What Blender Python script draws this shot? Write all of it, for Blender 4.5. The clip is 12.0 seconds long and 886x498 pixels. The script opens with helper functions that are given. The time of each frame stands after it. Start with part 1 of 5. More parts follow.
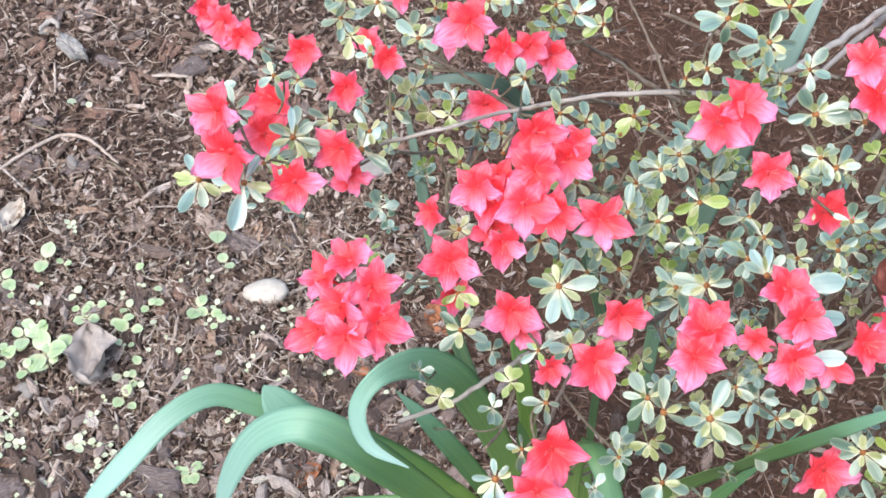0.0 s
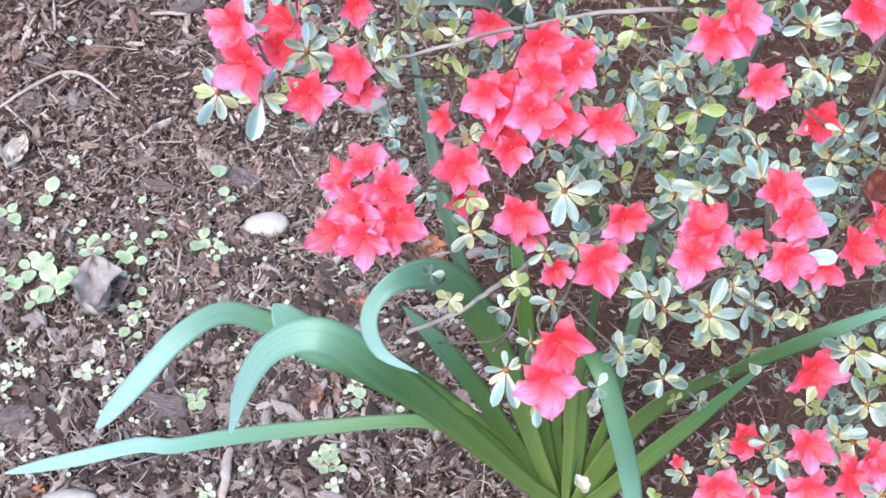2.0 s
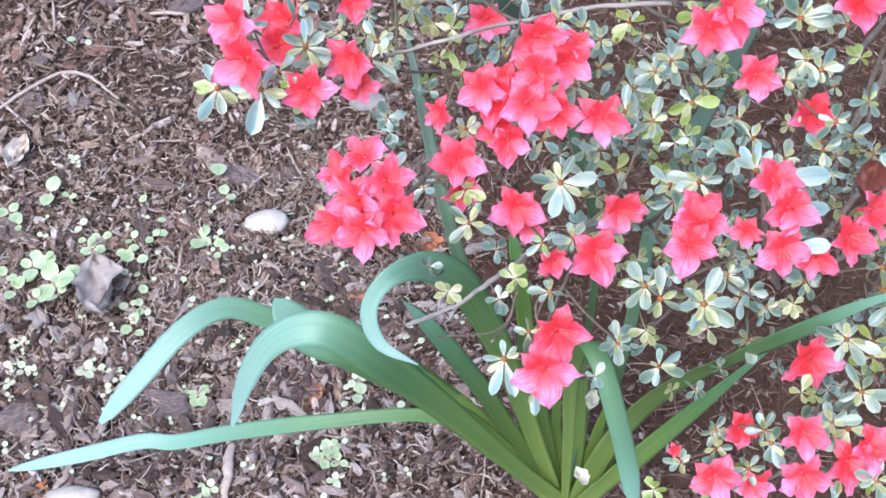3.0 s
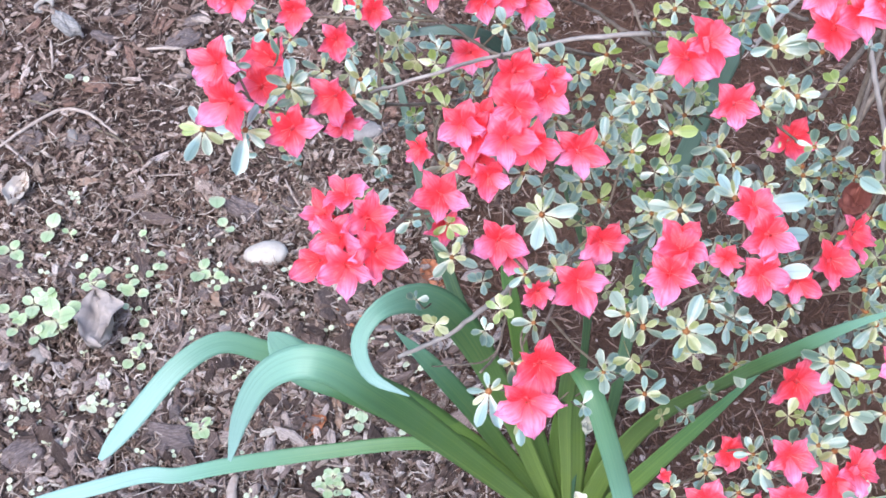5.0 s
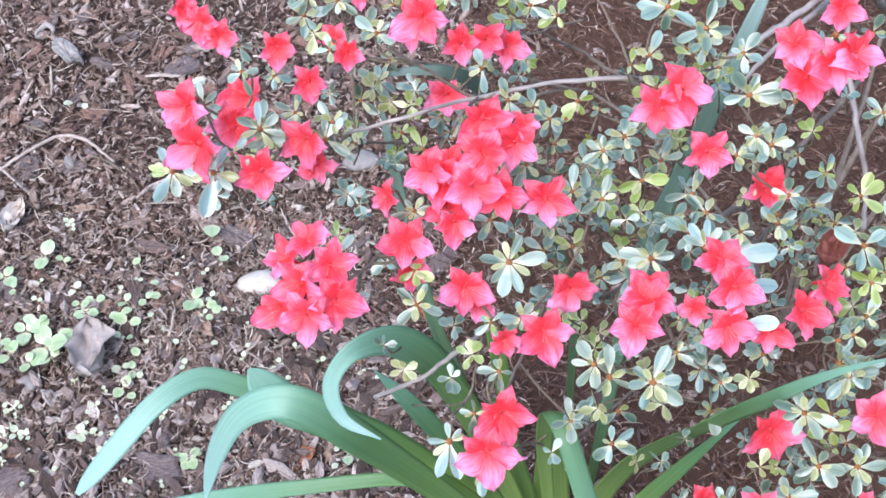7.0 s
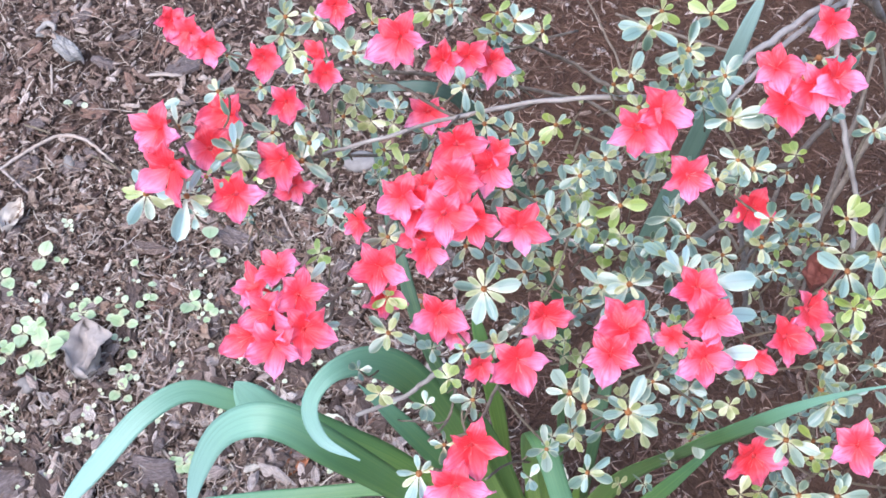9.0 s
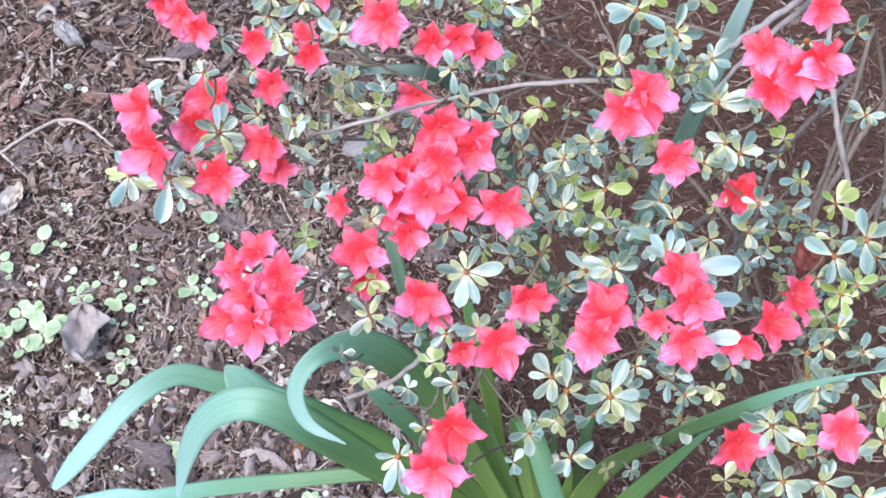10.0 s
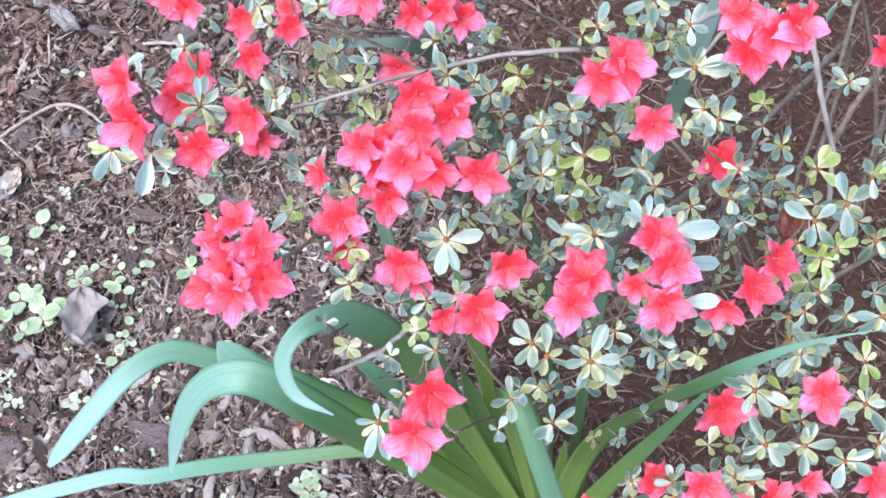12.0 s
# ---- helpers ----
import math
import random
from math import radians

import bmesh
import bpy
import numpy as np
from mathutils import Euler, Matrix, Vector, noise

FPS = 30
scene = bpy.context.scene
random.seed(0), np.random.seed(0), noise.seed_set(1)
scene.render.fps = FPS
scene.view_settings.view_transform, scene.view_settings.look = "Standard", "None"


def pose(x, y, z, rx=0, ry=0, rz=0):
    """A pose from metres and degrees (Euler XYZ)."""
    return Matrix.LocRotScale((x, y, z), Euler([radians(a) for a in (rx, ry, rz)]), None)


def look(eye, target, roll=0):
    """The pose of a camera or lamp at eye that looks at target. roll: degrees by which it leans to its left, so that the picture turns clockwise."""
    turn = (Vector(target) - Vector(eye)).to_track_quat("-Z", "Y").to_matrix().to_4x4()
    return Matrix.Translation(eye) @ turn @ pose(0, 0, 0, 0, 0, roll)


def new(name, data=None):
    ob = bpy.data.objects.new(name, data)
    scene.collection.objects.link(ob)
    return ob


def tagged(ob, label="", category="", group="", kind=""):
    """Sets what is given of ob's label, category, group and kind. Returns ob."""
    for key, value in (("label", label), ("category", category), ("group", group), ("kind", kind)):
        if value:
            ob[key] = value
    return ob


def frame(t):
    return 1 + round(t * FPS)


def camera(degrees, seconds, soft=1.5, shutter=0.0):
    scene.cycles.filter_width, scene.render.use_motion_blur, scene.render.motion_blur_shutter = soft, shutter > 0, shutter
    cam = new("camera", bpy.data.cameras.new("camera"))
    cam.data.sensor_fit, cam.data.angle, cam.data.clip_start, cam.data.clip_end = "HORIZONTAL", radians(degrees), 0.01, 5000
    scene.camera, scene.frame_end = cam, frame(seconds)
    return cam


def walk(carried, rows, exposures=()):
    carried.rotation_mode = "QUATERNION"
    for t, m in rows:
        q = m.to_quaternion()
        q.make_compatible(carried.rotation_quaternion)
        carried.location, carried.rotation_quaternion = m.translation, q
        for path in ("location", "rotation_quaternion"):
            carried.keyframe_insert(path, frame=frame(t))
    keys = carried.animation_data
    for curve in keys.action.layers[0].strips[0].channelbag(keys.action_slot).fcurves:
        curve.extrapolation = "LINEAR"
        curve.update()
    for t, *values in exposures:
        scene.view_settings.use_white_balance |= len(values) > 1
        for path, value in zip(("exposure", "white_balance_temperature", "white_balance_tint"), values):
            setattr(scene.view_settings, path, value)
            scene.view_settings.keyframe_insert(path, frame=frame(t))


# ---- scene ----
cam = camera(36.0, 12.0, soft=1.68)
PATH = [
    (0.0, 0.0000, -0.0000, 1.4000, 36.071, 1.196, -1.642),
    (0.5, -0.0074, -0.0106, 1.4081, 35.300, 1.136, -2.099),
    (1.0, -0.0124, -0.0234, 1.4117, 34.781, 0.999, -2.234),
    (1.5, -0.0125, -0.0329, 1.4116, 34.323, 0.980, -2.172),
    (2.0, -0.0143, -0.0410, 1.4136, 34.062, 0.965, -2.244),
    (2.5, -0.0153, -0.0454, 1.4171, 33.939, 1.058, -2.436),
    (3.0, -0.0137, -0.0505, 1.4193, 34.040, 1.205, -2.612),
    (5.0, 0.0015, -0.0513, 1.4317, 34.915, 2.308, -3.503),
    (5.5, 0.0087, -0.0471, 1.4343, 35.076, 2.509, -3.489),
    (6.0, 0.0142, -0.0441, 1.4358, 35.264, 2.543, -3.363),
    (6.5, 0.0224, -0.0420, 1.4359, 35.542, 2.484, -2.943),
    (7.0, 0.0311, -0.0374, 1.4352, 35.799, 2.421, -2.491),
    (9.0, 0.0578, -0.0132, 1.4401, 35.175, 2.897, -1.817),
    (9.5, 0.0654, -0.0142, 1.4378, 34.945, 2.994, -1.561),
    (10.0, 0.0739, -0.0140, 1.4343, 34.714, 3.129, -1.311),
    (10.5, 0.0814, -0.0143, 1.4318, 34.510, 3.262, -1.126),
    (11.0, 0.0869, -0.0149, 1.4314, 34.266, 3.514, -1.199),
    (11.5, 0.0892, -0.0201, 1.4315, 34.191, 3.697, -1.402),
    (12.0, 0.0911, -0.0260, 1.4303, 34.161, 3.926, -1.669),
]
walk(cam, [(t, pose(x, y, z, rx, ry, rz)) for t, x, y, z, rx, ry, rz in PATH],
     [(0.0, 1.60, 6450, 6), (2.5, 1.60, 5850, 12), (12.0, 1.60, 5850, 12)])

# ---- light: soft overcast daylight ----
world = bpy.data.worlds.new("overcast_sky")
scene.world = world
world.use_nodes = True
wn = world.node_tree
sky = wn.nodes.new("ShaderNodeTexSky")
sky.sky_type = 'NISHITA'
sky.sun_disc = False
sky.sun_elevation = radians(58)
sky.sun_rotation = radians(212)
sky.air_density, sky.dust_density, sky.ozone_density = 1.0, 2.5, 1.0
wn.nodes["Background"].inputs["Strength"].default_value = 0.12
wn.links.new(sky.outputs["Color"], wn.nodes["Background"].inputs["Color"])
sun = new("sun", bpy.data.lights.new("sun", 'SUN'))
sun.data.energy, sun.data.angle, sun.data.color = 1.3, radians(50), (1.0, 0.97, 0.94)
sun.matrix_world = look((-0.9, -1.3, 3.0), (0.1, 0.3, 0.0))

# ---- materials ----
def mat(name, rough=0.7, spec=0.3):
    m = bpy.data.materials.new(name)
    m.use_nodes = True
    b = m.node_tree.nodes["Principled BSDF"]
    b.inputs["Roughness"].default_value = rough
    b.inputs["Specular IOR Level"].default_value = spec
    return m, m.node_tree, b


def node(nt, kind, **values):
    n = nt.nodes.new(kind)
    for k, v in values.items():
        n.inputs[k].default_value = v
    return n


def ramp(nt, stops, fac):
    r = nt.nodes.new("ShaderNodeValToRGB")
    els = r.color_ramp.elements
    while len(els) < len(stops):
        els.new(0.5)
    for e, (p, c) in zip(els, stops):
        e.position, e.color = p, (*c, 1)
    nt.links.new(fac, r.inputs["Fac"])
    return r.outputs["Color"]


def mix(nt, a, b, fac, mode='MIX'):
    n = nt.nodes.new("ShaderNodeMix")
    n.data_type, n.blend_type = 'RGBA', mode
    for sock, v in ((n.inputs[6], a), (n.inputs[7], b), (n.inputs[0], fac)):
        if isinstance(v, (int, float)):
            sock.default_value = v
        elif isinstance(v, tuple):
            sock.default_value = (*v, 1)
        else:
            nt.links.new(v, sock)
    return n.outputs[2]


def bump(nt, b, height, strength, dist=0.001):
    n = node(nt, "ShaderNodeBump", Strength=strength, Distance=dist)
    nt.links.new(height, n.inputs["Height"])
    nt.links.new(n.outputs["Normal"], b.inputs["Normal"])


def tex(nt, scale, detail=3.0, rough=0.6, coord="Object"):
    tc = nt.nodes.new("ShaderNodeTexCoord")
    n = node(nt, "ShaderNodeTexNoise", Scale=scale, Detail=detail, Roughness=rough)
    nt.links.new(tc.outputs[coord], n.inputs["Vector"])
    return n.outputs["Fac"]


def uv_xy(nt):
    tc = nt.nodes.new("ShaderNodeTexCoord")
    s = nt.nodes.new("ShaderNodeSeparateXYZ")
    nt.links.new(tc.outputs["UV"], s.inputs[0])
    return s.outputs[0], s.outputs[1]


def maths(nt, op, a, b=0.0):
    n = nt.nodes.new("ShaderNodeMath")
    n.operation = op
    for i, v in enumerate((a, b)):
        if isinstance(v, (int, float)):
            n.inputs[i].default_value = v
        else:
            nt.links.new(v, n.inputs[i])
    return n.outputs[0]


def translucent(m, nt, b, colour, share):
    tr = nt.nodes.new("ShaderNodeBsdfTranslucent")
    if isinstance(colour, tuple):
        tr.inputs["Color"].default_value = (*colour, 1)
    else:
        nt.links.new(colour, tr.inputs["Color"])
    mx = nt.nodes.new("ShaderNodeMixShader")
    mx.inputs[0].default_value = share
    nt.links.new(b.outputs[0], mx.inputs[1])
    nt.links.new(tr.outputs[0], mx.inputs[2])
    nt.links.new(mx.outputs[0], nt.nodes["Material Output"].inputs["Surface"])


def petal_material(name, stops, sky_lilac):
    m, nt, b = mat(name, 0.38, 0.6)
    u, v = uv_xy(nt)
    col = ramp(nt, stops, v)
    info = nt.nodes.new("ShaderNodeObjectInfo")
    blotch = tex(nt, 90, 3)
    col = mix(nt, col, (0.88, 0.14, 0.30), maths(nt, 'MULTIPLY', maths(nt, 'POWER', blotch, 2.0), 0.5))
    col = mix(nt, col, (0.88, 0.034, 0.044), maths(nt, 'MULTIPLY', info.outputs["Random"], 0.42))
    # sky gloss painted as lilac towards the tips of some petals
    col = mix(nt, col, (0.90, 0.40, 0.66), maths(nt, 'MULTIPLY', maths(nt, 'GREATER_THAN', maths(nt, 'FRACT', maths(nt, 'MULTIPLY', info.outputs["Random"], 7.0)), 0.6), maths(nt, 'MULTIPLY', v, sky_lilac)))
    # darker veins fanning along the petal
    w = node(nt, "ShaderNodeTexWave", Scale=1.9, Distortion=4.0, Detail=3.0)
    tc = nt.nodes.new("ShaderNodeTexCoord")
    nt.links.new(tc.outputs["UV"], w.inputs["Vector"])
    col = mix(nt, col, (0.74, 0.03, 0.07), maths(nt, 'MULTIPLY', maths(nt, 'POWER', w.outputs["Fac"], 4.0), 0.12))
    col = mix(nt, col, (0.95, 0.50, 0.68), maths(nt, 'MULTIPLY', maths(nt, 'POWER', maths(nt, 'SUBTRACT', 1.0, w.outputs["Fac"]), 4.0), maths(nt, 'MULTIPLY', v, 0.10)))
    # crimson streaks and pale bands running from the throat to the tip
    st = nt.nodes.new("ShaderNodeCombineXYZ")
    nt.links.new(maths(nt, 'MULTIPLY', u, 7.0), st.inputs[0])
    nt.links.new(maths(nt, 'MULTIPLY', v, 1.3), st.inputs[1])
    nt.links.new(maths(nt, 'MULTIPLY', info.outputs["Random"], 60.0), st.inputs[2])
    sn = node(nt, "ShaderNodeTexNoise", Scale=1.0, Detail=3.0, Roughness=0.6)
    nt.links.new(st.outputs[0], sn.inputs["Vector"])
    col = mix(nt, col, (0.72, 0.018, 0.050), maths(nt, 'MULTIPLY', ramp(nt, [(0.30, (1, 1, 1)), (0.47, (0, 0, 0))], sn.outputs["Fac"]), 0.62))
    col = mix(nt, col, (0.95, 0.46, 0.66), maths(nt, 'MULTIPLY', ramp(nt, [(0.55, (0, 0, 0)), (0.74, (1, 1, 1))], sn.outputs["Fac"]), maths(nt, 'MULTIPLY', v, 0.55)))
    nt.links.new(col, b.inputs["Base Color"])
    b.inputs["Sheen Weight"].default_value = 0.08
    b.inputs["Sheen Roughness"].default_value = 0.4
    b.inputs["Sheen Tint"].default_value = (0.95, 0.75, 0.95, 1)
    bump(nt, b, mix(nt, w.outputs["Fac"], tex(nt, 260, 3), 0.5), 0.35, 0.0010)
    translucent(m, nt, b, col, 0.32)
    return m


def leaf_material(name, dark, pale, rough, edge):
    m, nt, b = mat(name, rough, 1.0)
    u, v = uv_xy(nt)
    info = nt.nodes.new("ShaderNodeObjectInfo")
    geo = nt.nodes.new("ShaderNodeNewGeometry")
    each = maths(nt, 'FRACT', maths(nt, 'ADD', info.outputs["Random"], geo.outputs["Random Per Island"]))
    col = mix(nt, dark, pale, maths(nt, 'POWER', each, 0.7))
    col = mix(nt, col, tuple(c * 0.6 for c in dark), maths(nt, 'MULTIPLY', tex(nt, 180, 4), 0.45))
    across = maths(nt, 'ABSOLUTE', maths(nt, 'SUBTRACT', maths(nt, 'MULTIPLY', u, 2.0), 1.0))
    rib = maths(nt, 'POWER', maths(nt, 'SUBTRACT', 1.0, across), 9.0)
    col = mix(nt, col, tuple(c * 0.5 for c in dark), maths(nt, 'MULTIPLY', rib, 0.45))
    col = mix(nt, col, edge, maths(nt, 'MULTIPLY', maths(nt, 'POWER', across, 5.0), 0.65))
    # cream stalk running into the blade
    col = mix(nt, col, (0.62, 0.56, 0.36), ramp(nt, [(0.10, (0.65, 0.65, 0.65)), (0.40, (0, 0, 0))], v))
    b.inputs["Coat Weight"].default_value = 0.32
    b.inputs["Coat Roughness"].default_value = 0.18
    b.inputs["Coat IOR"].default_value = 1.7
    nt.links.new(col, b.inputs["Base Color"])
    bump(nt, b, tex(nt, 400, 3), 0.25, 0.0006)
    translucent(m, nt, b, col, 0.18)
    return m


def strap_material(name, stops, rough):
    m, nt, b = mat(name, rough, 0.5)
    u, v = uv_xy(nt)
    info = nt.nodes.new("ShaderNodeObjectInfo")
    col = ramp(nt, stops, v)
    w = node(nt, "ShaderNodeTexWave", Scale=7.0, Distortion=0.6, Detail=2.0)
    cmb = nt.nodes.new("ShaderNodeCombineXYZ")
    nt.links.new(u, cmb.inputs[0])
    nt.links.new(maths(nt, 'MULTIPLY', v, 0.05), cmb.inputs[1])
    nt.links.new(cmb.outputs[0], w.inputs["Vector"])
    lane = nt.nodes.new("ShaderNodeCombineXYZ")
    nt.links.new(maths(nt, 'MULTIPLY', u, 16.0), lane.inputs[0])
    nt.links.new(maths(nt, 'MULTIPLY', v, 3.5), lane.inputs[1])
    nt.links.new(maths(nt, 'MULTIPLY', info.outputs["Random"], 50.0), lane.inputs[2])
    streak = node(nt, "ShaderNodeTexNoise", Scale=1.0, Detail=4.0, Roughness=0.6)
    nt.links.new(lane.outputs[0], streak.inputs["Vector"])
    col = mix(nt, col, (0.022, 0.075, 0.022), maths(nt, 'MULTIPLY', ramp(nt, [(0.32, (1, 1, 1)), (0.52, (0, 0, 0))], streak.outputs["Fac"]), 0.20))
    yellowing = maths(nt, 'MULTIPLY', ramp(nt, [(0.50, (0, 0, 0)), (0.72, (1, 1, 1))], streak.outputs["Fac"]), ramp(nt, [(0.25, (0.42, 0.42, 0.42)), (0.62, (0.07, 0.07, 0.07))], v))
    col = mix(nt, col, (0.33, 0.42, 0.09), yellowing)
    col = mix(nt, col, (0.04, 0.13, 0.06), maths(nt, 'MULTIPLY', w.outputs["Fac"], 0.16))
    col = mix(nt, col, (0.16, 0.30, 0.24), maths(nt, 'MULTIPLY', tex(nt, 30, 4), 0.2))
    nt.links.new(col, b.inputs["Base Color"])
    bump(nt, b, w.outputs["Fac"], 0.10, 0.0005)
    translucent(m, nt, b, col, 0.12)
    return m


def bark_material(name, a, c, scale=120):
    m, nt, b = mat(name, 0.85, 0.2)
    n1 = tex(nt, scale, 5, 0.7)
    col = ramp(nt, [(0.3, a), (0.7, c)], n1)
    col = mix(nt, col, tuple(x * 0.45 for x in a), maths(nt, 'MULTIPLY', maths(nt, 'POWER', tex(nt, scale * 4, 4), 2.0), 0.9))
    nt.links.new(col, b.inputs["Base Color"])
    bump(nt, b, n1, 1.0, 0.004)
    return m


def fibres(nt, along, across, seed):
    """Fine streaks along a piece of wood, from its own lengthwise coordinates in metres."""
    u, v = uv_xy(nt)
    c = nt.nodes.new("ShaderNodeCombineXYZ")
    nt.links.new(maths(nt, 'MULTIPLY', u, along), c.inputs[0])
    nt.links.new(maths(nt, 'MULTIPLY', v, across), c.inputs[1])
    nt.links.new(maths(nt, 'MULTIPLY', seed, 40.0), c.inputs[2])
    n = node(nt, "ShaderNodeTexNoise", Scale=1.0, Detail=4.0, Roughness=0.65)
    nt.links.new(c.outputs[0], n.inputs["Vector"])
    return n.outputs["Fac"]


def chip_material(name, stops):
    m, nt, b = mat(name, 0.8, 0.25)
    geo = nt.nodes.new("ShaderNodeNewGeometry")
    col = ramp(nt, stops, geo.outputs["Random Per Island"])
    fib = fibres(nt, 150.0, 900.0, geo.outputs["Random Per Island"])
    col = mix(nt, col, (0.030, 0.017, 0.015), ramp(nt, [(0.40, (0.45, 0.45, 0.45)), (0.58, (0, 0, 0))], fib))
    col = mix(nt, col, (0.52, 0.46, 0.43), maths(nt, 'MULTIPLY', ramp(nt, [(0.58, (0, 0, 0)), (0.75, (1, 1, 1))], fib), 0.5))
    n1 = tex(nt, 60, 5, 0.7)
    col = mix(nt, col, (0.05, 0.03, 0.026), maths(nt, 'MULTIPLY', maths(nt, 'POWER', n1, 2.0), 0.3))
    nt.links.new(col, b.inputs["Base Color"])
    bump(nt, b, fib, 1.0, 0.003)
    return m


def plain_material(name, a, c, rough=0.6, scale=150, share=0.0):
    m, nt, b = mat(name, rough, 0.35)
    info = nt.nodes.new("ShaderNodeObjectInfo")
    n1 = tex(nt, scale, 5, 0.65)
    col = ramp(nt, [(0.3, a), (0.72, c)], n1)
    col = mix(nt, col, tuple(x * 0.7 for x in a), maths(nt, 'MULTIPLY', info.outputs["Random"], 0.5))
    nt.links.new(col, b.inputs["Base Color"])
    bump(nt, b, n1, 0.5, 0.001)
    if share:
        translucent(m, nt, b, col, share)
    return m


def soil_material():
    m, nt, b = mat("soil", 0.95, 0.15)
    n1, n2 = tex(nt, 14, 6, 0.7), tex(nt, 320, 6, 0.8)
    col = ramp(nt, [(0.3, (0.048, 0.033, 0.028)), (0.52, (0.110, 0.078, 0.067)), (0.72, (0.24, 0.182, 0.160))], n2)
    # redder, straw-stained soil towards the shrub
    tc = nt.nodes.new("ShaderNodeTexCoord")
    far = nt.nodes.new("ShaderNodeVectorMath")
    far.operation = 'DISTANCE'
    far.inputs[1].default_value = (0.75, 1.0, 0.0)
    nt.links.new(tc.outputs["Object"], far.inputs[0])
    red = nt.nodes.new("ShaderNodeMapRange")
    for k, q in (("From Min", 0.98), ("From Max", 0.72), ("To Min", 0.25), ("To Max", 0.85)):
        red.inputs[k].default_value = q
    nt.links.new(maths(nt, 'ADD', far.outputs["Value"], maths(nt, 'MULTIPLY', n1, 0.12)), red.inputs["Value"])
    col = mix(nt, col, (0.125, 0.068, 0.045), red.outputs[0])
    nt.links.new(col, b.inputs["Base Color"])
    bump(nt, b, n2, 1.0, 0.006)
    return m


PETAL = petal_material("petal", [(0.0, (0.88, 0.030, 0.020)), (0.34, (0.90, 0.040, 0.048)), (0.52, (0.90, 0.10, 0.17)), (0.72, (0.91, 0.21, 0.37)), (1.0, (0.92, 0.33, 0.56))], 0.75)
UPPER = petal_material("blotched_petal", [(0.0, (0.88, 0.030, 0.020)), (0.45, (0.89, 0.038, 0.045)), (0.65, (0.89, 0.085, 0.12)), (0.95, (0.91, 0.19, 0.29))], 0.25)
# pale end is lifted above leaf green to stand in for sky reflection
LEAF = leaf_material("mature_leaf", (0.050, 0.110, 0.062), (0.28, 0.42, 0.375), 0.28, (0.45, 0.50, 0.30))
# pale blue throughout: the sky's reflection painted into the leaf colour
SKYLEAF = leaf_material("sky_sheen_leaf", (0.16, 0.28, 0.255), (0.29, 0.43, 0.42), 0.28, (0.45, 0.52, 0.40))
YOUNG = leaf_material("young_leaf", (0.22, 0.26, 0.08), (0.40, 0.41, 0.17), 0.38, (0.54, 0.54, 0.32))
PALE = leaf_material("pale_leaf", (0.08, 0.145, 0.09), (0.31, 0.40, 0.31), 0.30, (0.50, 0.54, 0.37))
LIME = leaf_material("lime_leaf", (0.19, 0.30, 0.045), (0.34, 0.41, 0.085), 0.38, (0.5, 0.55, 0.2))
# pale upper stops: waxy blue-grey leaf colour with sky gloss painted in
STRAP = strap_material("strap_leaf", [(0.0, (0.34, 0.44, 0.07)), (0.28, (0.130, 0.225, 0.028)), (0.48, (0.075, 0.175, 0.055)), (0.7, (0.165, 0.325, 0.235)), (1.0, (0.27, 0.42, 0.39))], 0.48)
# strap leaf darkened for the bush's shade; pale end is painted sky gloss
SHADESTRAP = strap_material("shaded_strap_leaf", [(0.0, (0.26, 0.34, 0.06)), (0.25, (0.06, 0.11, 0.04)), (0.6, (0.050, 0.078, 0.050)), (0.85, (0.085, 0.125, 0.10)), (1.0, (0.24, 0.33, 0.31))], 0.46)
BARK = bark_material("grey_bark", (0.16, 0.12, 0.09), (0.34, 0.275, 0.22))
PEELED = bark_material("peeling_bark", (0.25, 0.215, 0.195), (0.50, 0.455, 0.42), 60)
TWIG = bark_material("twig_bark", (0.17, 0.13, 0.09), (0.30, 0.25, 0.18), 200)
BUD = plain_material("bud_scales", (0.30, 0.10, 0.03), (0.45, 0.22, 0.08))
STAMEN = plain_material("stamen", (0.90, 0.10, 0.10), (0.92, 0.24, 0.26), 0.5)
SOIL = soil_material()
MULCH = chip_material("bark_mulch", [(0.0, (0.078, 0.046, 0.038)), (0.25, (0.170, 0.109, 0.085)), (0.52, (0.288, 0.195, 0.155)), (0.78, (0.425, 0.313, 0.255)), (0.93, (0.595, 0.48, 0.415)), (1.0, (0.76, 0.63, 0.57))])
LITTER = chip_material("needle_litter", [(0.0, (0.15, 0.095, 0.070)), (0.45, (0.31, 0.22, 0.17)), (0.75, (0.49, 0.39, 0.32)), (1.0, (0.72, 0.64, 0.55))])
PALESHRED = chip_material("pale_fibre", [(0.0, (0.36, 0.27, 0.225)), (0.6, (0.52, 0.42, 0.365)), (1.0, (0.74, 0.66, 0.59))])
FLAKE = chip_material("bark_flake", [(0.0, (0.060, 0.040, 0.032)), (0.4, (0.165, 0.115, 0.097)), (0.7, (0.315, 0.235, 0.205)), (0.9, (0.49, 0.40, 0.36)), (1.0, (0.70, 0.60, 0.54))])
# reddish straw, its colours lowered further to carry the shade under the bush
STRAW = chip_material("pine_straw", [(0.0, (0.060, 0.031, 0.020)), (0.5, (0.120, 0.062, 0.041)), (0.85, (0.20, 0.112, 0.078)), (1.0, (0.46, 0.33, 0.26))])
BLEACHED = bark_material("bleached_wood", (0.36, 0.27, 0.22), (0.60, 0.51, 0.45), 90)
GREYWOOD = chip_material("weathered_wood", [(0.0, (0.26, 0.245, 0.235)), (1.0, (0.50, 0.475, 0.455))])
